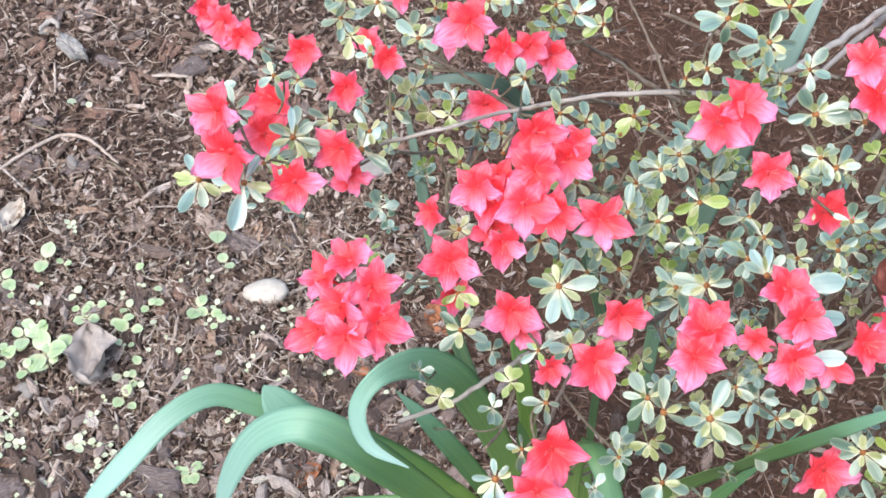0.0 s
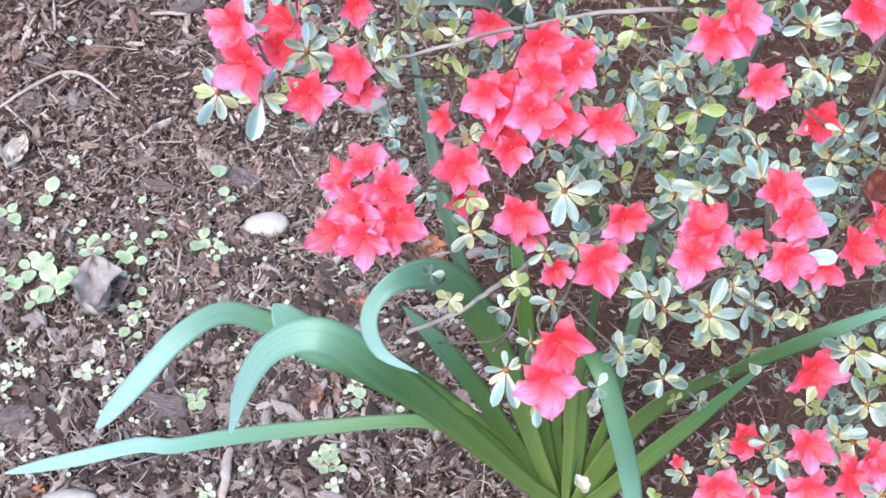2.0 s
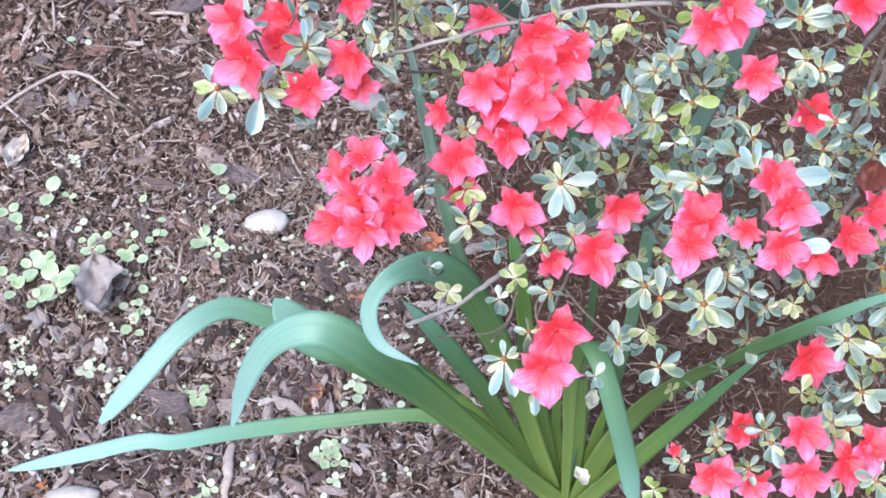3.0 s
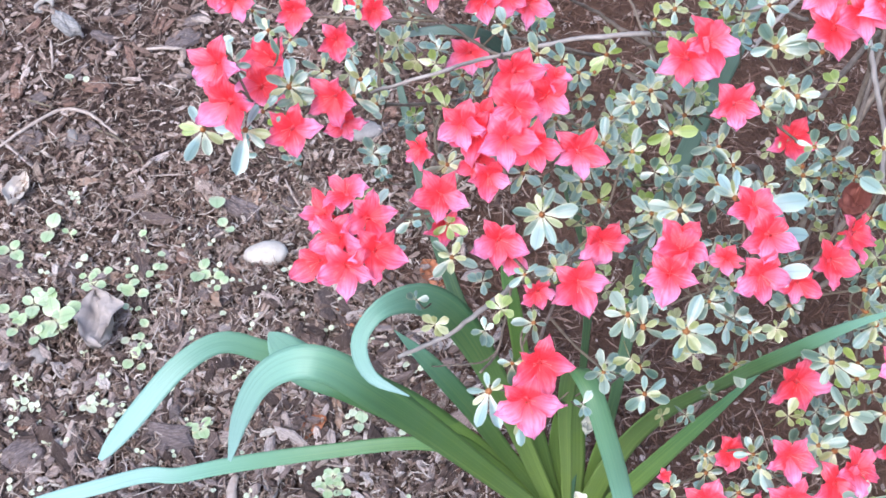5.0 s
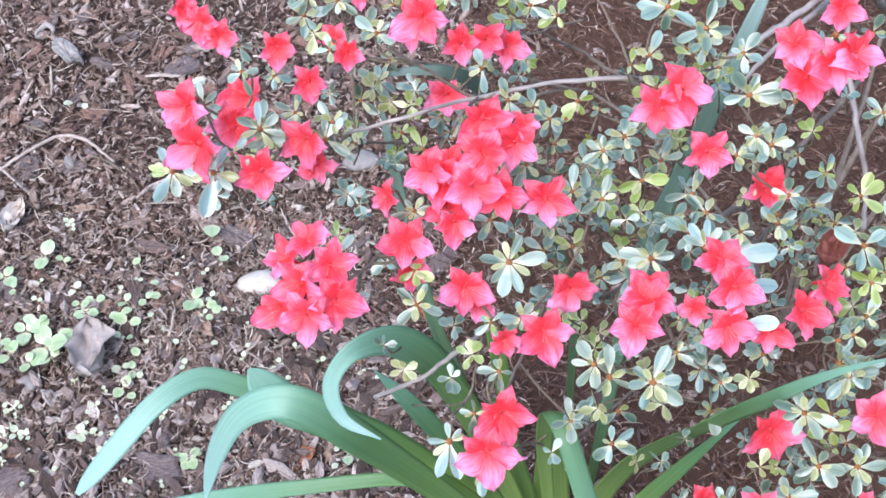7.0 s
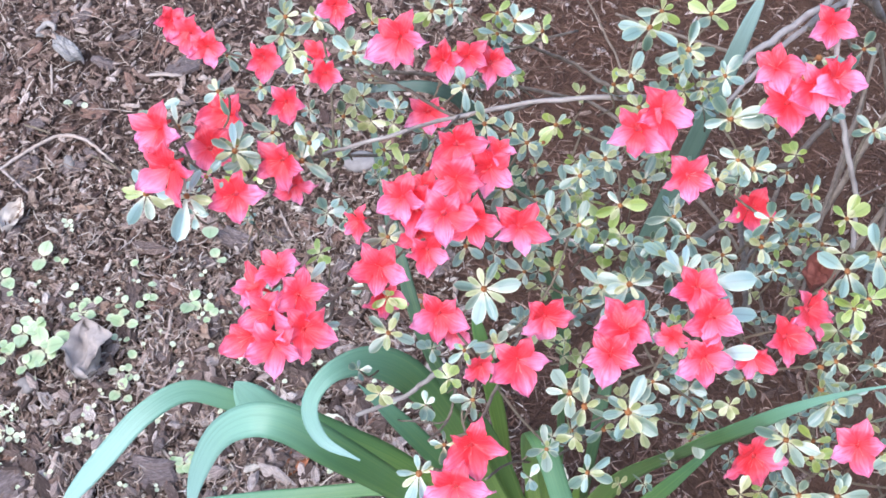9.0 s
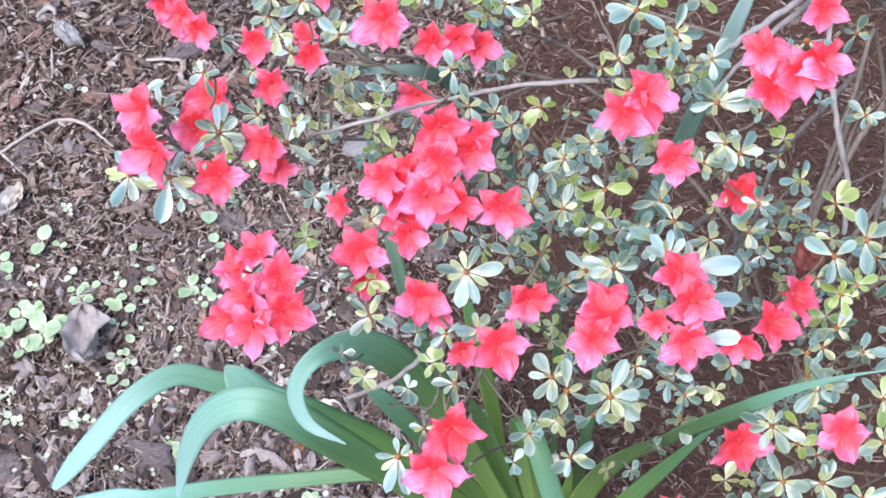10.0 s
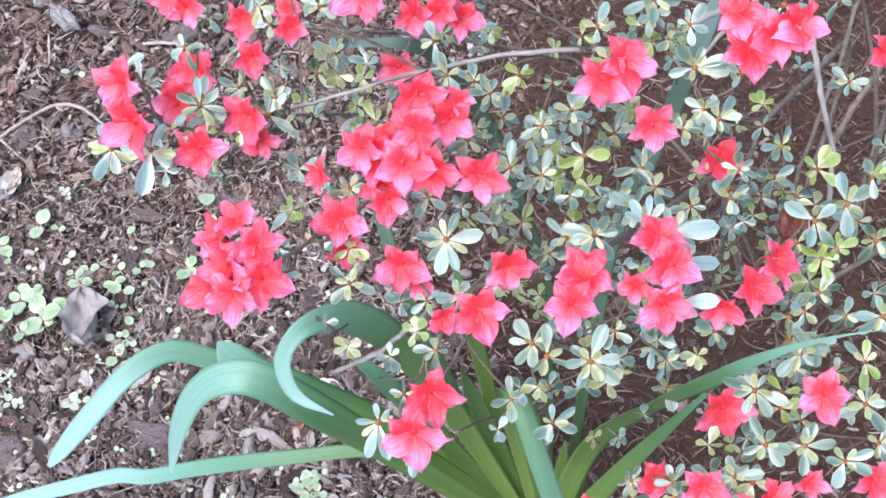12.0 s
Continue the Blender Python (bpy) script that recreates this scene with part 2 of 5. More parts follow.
STONE = plain_material("pale_stone", (0.37, 0.325, 0.28), (0.55, 0.50, 0.445), 0.7, 70)
GREYSTONE = plain_material("grey_stone", (0.17, 0.15, 0.14), (0.30, 0.275, 0.26), 0.8, 60)
DEADLEAF = plain_material("dead_leaf", (0.25, 0.21, 0.19), (0.45, 0.395, 0.365), 0.6, 60)
TANLEAF = plain_material("tan_leaf", (0.30, 0.19, 0.13), (0.48, 0.36, 0.29), 0.7, 60, 0.15)
ORANGE = plain_material("orange_leaf", (0.36, 0.13, 0.06), (0.55, 0.24, 0.13), 0.65, 60, 0.2)
DARKCHIP = chip_material("dark_bark", [(0.0, (0.13, 0.10, 0.095)), (1.0, (0.27, 0.215, 0.205))])
REDCHIP = chip_material("red_bark", [(0.0, (0.20, 0.11, 0.08)), (1.0, (0.36, 0.22, 0.17))])
SEEDLING = leaf_material("seedling_leaf", (0.30, 0.43, 0.18), (0.48, 0.58, 0.35), 0.45, (0.55, 0.62, 0.40))
COTYLEDON = leaf_material("cotyledon", (0.45, 0.52, 0.31), (0.62, 0.66, 0.46), 0.5, (0.72, 0.74, 0.6))
WITHERED = plain_material("withered_petal", (0.20, 0.06, 0.045), (0.36, 0.13, 0.10), 0.7, 120, 0.2)
PALEBARK = plain_material("pale_bark_scrap", (0.55, 0.47, 0.40), (0.80, 0.73, 0.66), 0.6, 90)
FALLEN = plain_material("fallen_petal", (0.62, 0.60, 0.48), (0.80, 0.78, 0.68), 0.6, 150, 0.2)


# ---- mesh helpers ----
def mesh_from(name, verts, faces, material, uvs=None, smooth=True):
    me = bpy.data.meshes.new(name)
    me.from_pydata([tuple(v) for v in verts], [], faces)
    me.materials.append(material)
    if uvs is not None:
        lay = me.uv_layers.new(name="UVMap")
        for loop in me.loops:
            lay.data[loop.index].uv = uvs[loop.vertex_index]
    if smooth:
        me.polygons.foreach_set("use_smooth", [True] * len(me.polygons))
    me.update()
    return me


def part(name, me, parent, m=None, label=""):
    ob = new(name, me)
    ob.parent = parent
    if m is not None:
        ob.matrix_local = m
    return tagged(ob, label)


def smooth_path(pts, n):
    """Catmull-Rom through pts, n samples."""
    p = [Vector(q) for q in pts]
    p = [p[0] * 2 - p[1]] + p + [p[-1] * 2 - p[-2]]
    out, segs = [], len(p) - 3
    for k in range(n):
        s = k / (n - 1) * segs
        i = min(int(s), segs - 1)
        t = s - i
        a, b, c, d = p[i:i + 4]
        out.append(0.5 * (2 * b + (c - a) * t + (2 * a - 5 * b + 4 * c - d) * t * t + (3 * b - a - 3 * c + d) * t ** 3))
    return out


def tube(pts, radii, sides=6, wobble=0.0, rnd=random):
    verts, faces = [], []
    n = len(pts)
    ref = Vector((0.31, 0.17, 0.93))
    for i, p in enumerate(pts):
        d = (pts[min(i + 1, n - 1)] - pts[max(i - 1, 0)]).normalized()
        x = d.cross(ref).normalized()
        y = d.cross(x)
        for k in range(sides):
            a = 2 * math.pi * k / sides
            r = radii[i] * (1 + wobble * rnd.uniform(-1, 1))
            verts.append(p + x * math.cos(a) * r + y * math.sin(a) * r)
    for i in range(n - 1):
        for k in range(sides):
            k2 = (k + 1) % sides
            faces.append((i * sides + k, i * sides + k2, (i + 1) * sides + k2, (i + 1) * sides + k))
    faces.append(tuple(range(sides))[::-1])
    faces.append(tuple((n - 1) * sides + k for k in range(sides)))
    return verts, faces


def grid_faces(nu, nv, start=0):
    return [(start + j * nu + i, start + j * nu + i + 1, start + (j + 1) * nu + i + 1, start + (j + 1) * nu + i) for j in range(nv - 1) for i in range(nu - 1)]


# ---- ground ----
def ground_height(x, y):
    near = 1.0 / (1.0 + ((x / 6) ** 2 + ((y - 1) / 6) ** 2))
    v = Vector((x, y, 0.0))
    q = min(1.0, max(0.0, (x + 0.50) / 0.42))
    slope = 0.006 - 0.048 * q * q * (3 - 2 * q)
    return slope + near * (0.022 * noise.noise(v * 2.3) + 0.012 * noise.noise(v * 7.1) + 0.005 * noise.noise(v * 19.0)) + (1 - near) * 0.15 * noise.noise(v * 0.2)


def axis(lo, hi, step, far):
    a = list(np.arange(lo, hi + 1e-6, step))
    k, out = step, []
    while (out[-1] if out else 0) < far:
        k *= 1.35
        out.append((out[-1] if out else 0) + k)
    return [lo - d for d in out[::-1]] + a + [hi + d for d in out]


def build_ground():
    xs, ys = axis(-0.8, 0.95, 0.0125, 90), axis(0.25, 1.9, 0.0125, 90)
    verts = [(x, y, ground_height(x, y)) for y in ys for x in xs]
    ob = new("ground", mesh_from("ground", verts, grid_faces(len(xs), len(ys)), SOIL))
    return tagged(ob, "dark reddish-brown garden soil under bark mulch", "ground", kind="structure")


def chip_cloud(rnd, count, area, size, slim, thick, tilt, lift, dens=None):
    """Vertices and faces of many flat irregular chips lying on the soil."""
    verts, faces, uvs = [], [], []
    x0, x1, y0, y1 = area
    while count > 0:
        x, y = rnd.uniform(x0, x1) + rnd.gauss(0, 0.09), rnd.uniform(y0, y1) + rnd.gauss(0, 0.09)
        if dens is not None and rnd.random() > dens(x, y):
            count -= 1
            continue
        count -= 1
        L = size * math.exp(rnd.gauss(0, 0.45))
        W = L * rnd.uniform(*slim)
        H = thick * rnd.uniform(0.5, 1.5)
        m = Matrix.Translation((x, y, ground_height(x, y) + lift * rnd.random())) @ Euler((rnd.gauss(0, tilt), rnd.gauss(0, tilt), rnd.uniform(0, 6.283))).to_matrix().to_4x4()
        s = len(verts)
        bend = rnd.gauss(0, 0.12) * L
        outline = []
        for k in range(6):
            a = k / 6 * 2 * math.pi + rnd.uniform(-0.25, 0.25)
            r = rnd.uniform(0.75, 1.1)
            outline.append((math.cos(a) * L * r / 2, math.sin(a) * W * r / 2))
        for g, zz in ((1.0, 0.0), (0.82, H)):
            for px, py in outline:
                verts.append(m @ Vector((px * g, py * g, zz + bend * ((px / L) ** 2) + rnd.uniform(-0.4, 0.4) * H)))
                uvs.append((px * g, py * g + zz))
        faces.append(tuple(s + 6 + k for k in range(6)))
        for k in range(6):
            k2 = (k + 1) % 6
            faces.append((s + k, s + k2, s + 6 + k2, s + 6 + k))
    return verts, faces, uvs


def needle_cloud(rnd, count, area, size, width, tilt, lift, dens=None):
    verts, faces = [], []
    x0, x1, y0, y1 = area
    for _ in range(count):
        x, y = rnd.uniform(x0, x1) + rnd.gauss(0, 0.09), rnd.uniform(y0, y1) + rnd.gauss(0, 0.09)
        if dens is not None and rnd.random() > dens(x, y):
            continue
        L = size * math.exp(rnd.gauss(0, 0.5))
        w = width * rnd.uniform(0.6, 1.5)
        m = Matrix.Translation((x, y, ground_height(x, y) + lift * rnd.uniform(0.2, 1))) @ Euler((rnd.gauss(0, tilt), rnd.gauss(0, tilt), rnd.uniform(0, 6.283))).to_matrix().to_4x4()
        c = rnd.gauss(0, 0.12)
        s = len(verts)
        for i in range(4):
            q = i / 3 - 0.5
            ww = w * (1 - 1.3 * abs(q))
            cy, cz = c * L * (q * q * 4 - 0.5), -abs(c) * L * q * q
            for dy, dz in ((-ww, 0), (0, ww), (ww, 0)):
                verts.append(m @ Vector((q * L, cy + dy, cz + dz)))
        for i in range(3):
            for a, b in ((0, 1), (1, 2), (2, 0)):
                faces.append((s + i * 3 + a, s + i * 3 + b, s + i * 3 + 3 + b, s + i * 3 + 3 + a))
    return verts, faces


build_ground()
rnd = random.Random(11)
AREA = (-0.90, 1.05, 0.32, 2.05)


def open_bed(x, y):
    """Density of the mulch: full on the open bed, thin under the shrub."""
    return 1.0 - 0.88 * min(1.0, max(0.0, (0.86 - math.hypot(x - 0.75, y - 1.0) + 0.10 * noise.noise(Vector((x, y, 0)) * 6)) / 0.22))


v, f, u = chip_cloud(rnd, 22000, AREA, 0.0185, (0.10, 0.42), 0.0030, 0.34, 0.011, open_bed)
tagged(new("bark_mulch", mesh_from("bark_mulch", v, f, MULCH, u, smooth=False)), "layer of brown and grey shredded bark mulch on soil", "mulch", kind="stuff")
v, f, u = chip_cloud(rnd, 52000, AREA, 0.0080, (0.15, 0.6), 0.0020, 0.45, 0.014, open_bed)
tagged(new("wood_crumbs", mesh_from("wood_crumbs", v, f, MULCH, u, smooth=False)), "fine crumbs of bark and soil between the chips", "mulch", kind="stuff")
v, f = needle_cloud(rnd, 29000, AREA, 0.018, 0.00070, 0.3, 0.017, open_bed)
tagged(new("dry_needles", mesh_from("dry_needles", v, f, LITTER, smooth=False)), "scattered dry brown needles and wood splinters", "plant litter", kind="stuff")
v, f, u = chip_cloud(rnd, 17000, (-0.62, 0.04, 0.48, 1.26), 0.0095, (0.09, 0.4), 0.0016, 0.4, 0.017, lambda x, y: open_bed(x, y) * min(1.0, (1.30 - y) / 0.35))
tagged(new("shredded_wood", mesh_from("shredded_wood", v, f, LITTER, u, smooth=False)), "pale dry shreds of wood over the mulch", "mulch", kind="stuff")
v, f = needle_cloud(rnd, 3500, (-0.55, 0.02, 0.56, 1.10), 0.014, 0.00085, 0.25, 0.020, lambda x, y: open_bed(x, y) * min(1.0, max(0.0, (1.15 - y) / 0.25)))
tagged(new("wood_fibres", mesh_from("wood_fibres", v, f, PALESHRED, smooth=False)), "short pale wood fibres strewn over the mulch", "plant litter", kind="stuff")
v, f, u = chip_cloud(rnd, 3600, (-0.66, 0.02, 0.46, 1.00), 0.023, (0.20, 0.58), 0.0040, 0.42, 0.017, lambda x, y: open_bed(x, y) * min(1.0, max(0.15, (1.05 - y) / 0.25)))
tagged(new("bark_flakes", mesh_from("bark_flakes", v, f, FLAKE, u, smooth=False)), "broad dark brown bark flakes lying on the mulch", "mulch", kind="stuff")


def thinning(x, y):
    """Density of the mulch away from the planting: whole near it, thinning out over some metres."""
    if AREA[0] + 0.08 < x < AREA[1] - 0.08 and AREA[2] + 0.08 < y < AREA[3] - 0.08:
        return 0.0
    return 1.0 / (1.0 + (math.hypot(x - 0.1, y - 1.1) / 2.1) ** 4)


v, f = needle_cloud(rnd, 34000, (-0.06, 1.35, 0.36, 1.72), 0.020, 0.0009, 0.3, 0.018, lambda x, y: 1.0 if math.hypot(x - 0.75, y - 1.0) < 0.83 else 0.0)
tagged(new("pine_straw", mesh_from("pine_straw", v, f, STRAW, smooth=False)), "reddish-brown straw litter on the soil under the azalea", "plant litter", kind="stuff")
v, f, u = chip_cloud(rnd, 90000, (-4.5, 4.5, -3.0, 5.5), 0.034, (0.2, 0.6), 0.004, 0.25, 0.010, thinning)
tagged(new("outer_mulch", mesh_from("outer_mulch", v, f, MULCH, u, smooth=False)), "brown bark mulch spread over the flower bed", "mulch", kind="stuff")


# ---- azalea ----
def petal_mesh(rnd, name, material):
    """One lobe of the funnel: base at the throat, along +x, the flower facing +z. Unit radius."""
    nu, nv = 9, 13
    verts, uvs = [], []
    wave, wide, reflex, skew = rnd.uniform(0, 6.28), rnd.uniform(0.86, 1.14), rnd.choice((0.0, 0.1, 0.2, 0.35, 0.6)), rnd.uniform(-0.13, 0.13)
    keel, roll = rnd.uniform(0.02, 0.26), rnd.uniform(-0.32, 0.32)
    for j in range(nv):
        s = j / (nv - 1)
        r = 0.07 + 0.95 * s
        z = -0.30 + 0.42 * (1 - (1 - s) ** 1.6) - reflex * max(0.0, s - 0.3) ** 2 * 1.4
        t = max(0.0, s - 0.42) / 0.58
        lobe = 0.345 * wide * max(0.0, 1 - t ** 1.9) ** 0.78
        half = min(0.03 + 0.74 * r, lobe) + 0.005
        for i in range(nu):
            q = i / (nu - 1) * 2 - 1
            rim = abs(q) ** 1.5 * s
            y = q * half * (1 + 0.24 * s * noise.noise(Vector((s * 6.0, wave, 4.0 if q > 0 else 9.0)))) + skew * s * s
            zz = z + keel * (abs(q) - 0.5) * s * (1 - 0.5 * s) + roll * q * half * s * 2
            zz += 0.13 * math.sin(13 * s + wave + 1.5 * q) * rim + 0.13 * noise.noise(Vector((q * 2.2 + wave, s * 4.0, wave))) * s
            verts.append((r - 0.10 * q * q * s, y, zz))
            uvs.append((i / (nu - 1), s))
    return mesh_from(name, verts, grid_faces(nu, nv), material, uvs)


def tube_mesh():
    verts, faces, uvs = [], [], []
    n = 10
    for j, (r, z) in enumerate([(0.035, -0.95), (0.06, -0.85), (0.075, -0.60), (0.10, -0.40), (0.14, -0.31)]):
        for k in range(n):
            a = 2 * math.pi * k / n
            verts.append((r * math.cos(a), r * math.sin(a), z))
            uvs.append((k / n, j * 0.05))
    for j in range(4):
        for k in range(n):
            k2 = (k + 1) % n
            faces.append((j * n + k, j * n + k2, (j + 1) * n + k2, (j + 1) * n + k))
    faces.append(tuple(4 * n + k for k in range(n)))
    return mesh_from("flower_tube", verts, faces, PETAL, uvs)


def stamen_mesh(rnd):
    """One filament with its anther, leaning along +x."""
    r = rnd.uniform(0.14, 0.30)
    pts = smooth_path([(0, 0, -0.5), (0.05, 0, -0.15), (r, rnd.uniform(-0.04, 0.04), rnd.uniform(0.10, 0.26))], 5)
    v, f = tube(pts, [0.010, 0.010, 0.009, 0.009, 0.017], 4)
    return mesh_from("stamen", v, f, STAMEN)


def leaf_mesh(rnd, name, material, slim=0.46, blade=0.42, nu=5, nv=10):
    """Obovate leaf along +x of unit length, upper side +z."""
    verts, uvs = [], []
    droop, fold, twist = rnd.uniform(-0.04, 0.22), rnd.uniform(-0.16, 0.22), rnd.uniform(-0.35, 0.35)
    for j in range(nv):
        s = j / (nv - 1)
        peak = 0.55 + 0.20 * blade
        w = slim * 0.5 * (max(0.0, 1 - ((s - peak) / (1 - peak)) ** 2.2) ** 0.5 if s > peak else math.sin(math.pi / 2 * s / peak) ** 1.55) + 0.02 * (1 - s)
        for i in range(nu):
            q = i / (nu - 1) * 2 - 1
            y = q * w
            verts.append((s, y * math.cos(twist * s), fold * abs(q) * w * 2 - droop * s * s + y * math.sin(twist * s)))
            uvs.append((i / (nu - 1), s))
    return mesh_from(name, verts, grid_faces(nu, nv), material, uvs)


def bud_mesh():
    verts, faces = [], []
    prof = [(0.03, -0.32), (0.06, -0.1), (0.11, 0.02), (0.10, 0.10), (0.05, 0.18), (0.008, 0.22)]
    for j, (r, z) in enumerate(prof):
        for k in range(7):
            a = 2 * math.pi * k / 7 + j * 0.4
            verts.append((r * math.cos(a), r * math.sin(a), z))
    for j in range(len(prof) - 1):
        for k in range(7):
            k2 = (k + 1) % 7
            faces.append((j * 7 + k, j * 7 + k2, (j + 1) * 7 + k2, (j + 1) * 7 + k))
    return mesh_from("leaf_whorl", verts, faces, BUD)


mr = random.Random(5)
PETALS = [petal_mesh(mr, "petal", PETAL) for _ in range(10)]
UPPERS = [petal_mesh(mr, "petal", UPPER) for _ in range(6)]
TUBE = tube_mesh()
STAMENS = [stamen_mesh(mr) for _ in range(4)]
# the "broad" tone differs by its painted sky reflection, not by shape
LEAVES = {k: [leaf_mesh(mr, "leaf", m, s, bl) for s, bl in ((0.37, 0.5), (0.42, 0.6), (0.49, 0.55), (0.34, 0.7), (0.44, 0.45), (0.39, 0.65))] for k, m in (("blue", LEAF), ("young", YOUNG), ("pale", PALE), ("lime", LIME), ("broad", SKYLEAF))}
BUDMESH = bud_mesh()

VIEW_UP = Vector((0.0, 0.83, 0.56))
FACING = Vector((0.0, -0.56, 0.83))


def facing_matrix(p, a, b, spin):
    """Stands at p, its +z leaning a to the right and b away from a bearing tilted up and forward; spin in degrees."""
    n = (FACING + Vector((a, 0, 0)) + VIEW_UP * b).normalized()
    y = (VIEW_UP - n * VIEW_UP.dot(n)).normalized()
    x = y.cross(n)
    r = Matrix((x, y, n)).transposed().to_4x4()
    return Matrix.Translation(p) @ r @ Matrix.Rotation(radians(spin), 4, 'Z')


azalea = tagged(new("azalea_bush"), "azalea bush with coral-red funnel flowers and small glossy leaves", "shrub")
azalea.location = (0.43, 0.86, 0.0)
BASE = Matrix.Translation((-0.43, -0.86, 0.0))
ENDS = []
BLOOMS = []
br = random.Random(21)


def bloom(x, y, z, a=0.0, b=-0.25, spin=None, size=0.0165):
    """An open azalea flower."""
    m = BASE @ facing_matrix((x, y, z), a * 1.3 + br.uniform(-0.12, 0.12), b * 1.1 - 0.06 + br.uniform(-0.12, 0.12), (br.uniform(-16, 16) if spin is None else spin) - 90)
    s = size * br.uniform(0.94, 1.06)
    m = m @ Matrix.Scale(s, 4)
    fl = part("flower", TUBE, azalea, m)
    for k in range(5):
        part("petal", br.choice(UPPERS if k in (2, 3) else PETALS), fl, Matrix.Rotation(radians(72 * k + br.uniform(-7, 7)), 4, 'Z') @ Matrix.Rotation(br.uniform(-0.20, 0.14), 4, 'Y') @ Matrix.Rotation(br.uniform(-0.12, 0.12), 4, 'X') @ Matrix.Scale(br.uniform(0.86, 1.14) * (0.92 if k in (2, 3) else 1.04), 4))
    for k in range(5):
        part("stamen", br.choice(STAMENS), fl, Matrix.Rotation(br.uniform(0, 6.28), 4, 'Z'))
    ENDS.append((Vector((x, y, z)), (m.to_3x3() @ Vector((0, 0, -1))).normalized(), s, 0.8))
    BLOOMS.append(Vector((x, y, z)))
    return fl


def whorl(x, y, z, size=0.024, outer=6, inner=4, a=0.0, b=-0.1, tone="blue", core="young", spin=None, flat=0.08, sprig=True):
    """A rosette of leaves round a twig's end, at times with a smaller one below it."""
    near = min((Vector((x, y, z)) - e).length for e in BLOOMS)
    if near < 0.022:
        x, y, z = Vector((x, y, z)) - FACING * (0.022 - near)
    m = BASE @ facing_matrix((x, y, z), a + br.uniform(-0.3, 0.3), b + br.uniform(-0.3, 0.25), br.uniform(0, 360) if spin is None else spin)
    m = m @ Matrix.Scale(size * 0.70, 4)
    w = part("leaf_whorl", BUDMESH, azalea, m)
    for k in range(outer):
        if br.random() < 0.13:
            continue
        s = br.uniform(0.5, 1.12)
        part("leaf", br.choice(LEAVES[tone if br.random() < 0.85 else "pale"]), w, Matrix.Rotation(radians(360 / outer * k + br.uniform(-22, 22)), 4, 'Z') @ Matrix.Translation((0.05, 0, 0)) @ Matrix.Rotation(-flat + br.uniform(-0.6, 0.45), 4, 'Y') @ Matrix.Rotation(br.uniform(-0.55, 0.55), 4, 'X') @ Matrix.Scale(s, 4))
    for k in range(inner):
        s = br.uniform(0.42, 0.66)
        part("leaf", br.choice(LEAVES[core]), w, Matrix.Rotation(radians(360 / max(inner, 1) * (k + 0.5) + br.uniform(-20, 20)), 4, 'Z') @ Matrix.Translation((0.03, 0, 0.08)) @ Matrix.Rotation(-flat - 0.4 + br.uniform(-0.25, 0.25), 4, 'Y') @ Matrix.Scale(s, 4))
    ENDS.append((Vector((x, y, z)), (m.to_3x3() @ Vector((0, 0, -1))).normalized(), size * 0.7, 0.2))
    if sprig and near > 0.035 and br.random() < 0.33:
        turn = max((br.uniform(0, 6.283) for _ in range(6)), key=lambda q: min((Vector((x + 0.03 * math.cos(q), y + 0.03 * math.sin(q), z)) - e).length for e in BLOOMS))
        whorl(x + 0.020 * math.cos(turn), y + 0.020 * math.sin(turn), z - br.uniform(0.015, 0.045), size * br.uniform(0.7, 0.9), outer, 2, tone=br.choice(("blue", "blue", "pale")), core=core, sprig=False)
    return w


def spray(x, y, z, leaves, a=0.0, b=-0.1):
    """A shoot's end with single leaves: (bearing in degrees, length in metres, tone) each."""
    m = BASE @ facing_matrix((x, y, z), a, b, 0)
    w = part("leaf_whorl", BUDMESH, azalea, m @ Matrix.Scale(0.018, 4))
    for bearing, length, tone in leaves:
        part("leaf", br.choice(LEAVES[tone]), w, Matrix.Rotation(radians(bearing), 4, 'Z') @ Matrix.Translation((0.04, 0, 0.02)) @ Matrix.Rotation(br.uniform(-0.35, 0.05), 4, 'Y') @ Matrix.Rotation(br.uniform(-0.25, 0.25), 4, 'X') @ Matrix.Scale(length / 0.018, 4) @ Matrix.Diagonal((1, 0.80 if length < 0.0235 else 1.0, 1, 1)))
    ENDS.append((Vector((x, y, z)), (m.to_3x3() @ Vector((0, 0, -1))).normalized(), 0.018, 0.2))


bloom(-0.124, 0.503, 0.844, -.3, -.45, size=.0195)
bloom(-0.107, 0.604, 0.740, -.25, -.3, size=.0195)
bloom(-0.117, 0.481, 0.834, -.3, -.4, size=.020)
bloom(-0.104, 0.535, 0.788, .1, -.2, size=.019)
bloom(-0.083, 0.483, 0.805, .05, -.3, size=.019)
bloom(-0.059, 0.516, 0.793, -.2, -.4, size=.019)
bloom(-0.053, 0.515, 0.768, .1, -.6, size=.014)
bloom(-0.170, 0.790, 0.634, -.2, -.3, size=.018)
bloom(-0.154, 0.779, 0.626, .1, -.45, size=.018)
bloom(-0.105, 0.757, 0.630, .0, -.35, size=.018)
bloom(-0.054, 0.553, 0.806, .1, -.35, size=.0145)
bloom(-0.029, 0.569, 0.813, .1, -.3, size=.0125)
bloom(-0.020, 0.602, 0.837, .0, -.3, size=.014)
bloom(0.051, 0.472, 0.852, .05, -.3, size=.0175)
bloom(0.069, 0.463, 0.840, .1, -.25, size=.018)
bloom(0.049, 0.453, 0.845, -.05, -.2, size=.018)
bloom(0.018, 0.447, 0.840, -.25, -.25, size=.0175)
bloom(0.042, 0.428, 0.848, -.05, -.35, size=.018)
bloom(0.057, 0.428, 0.839, .1, -.3, size=.018)
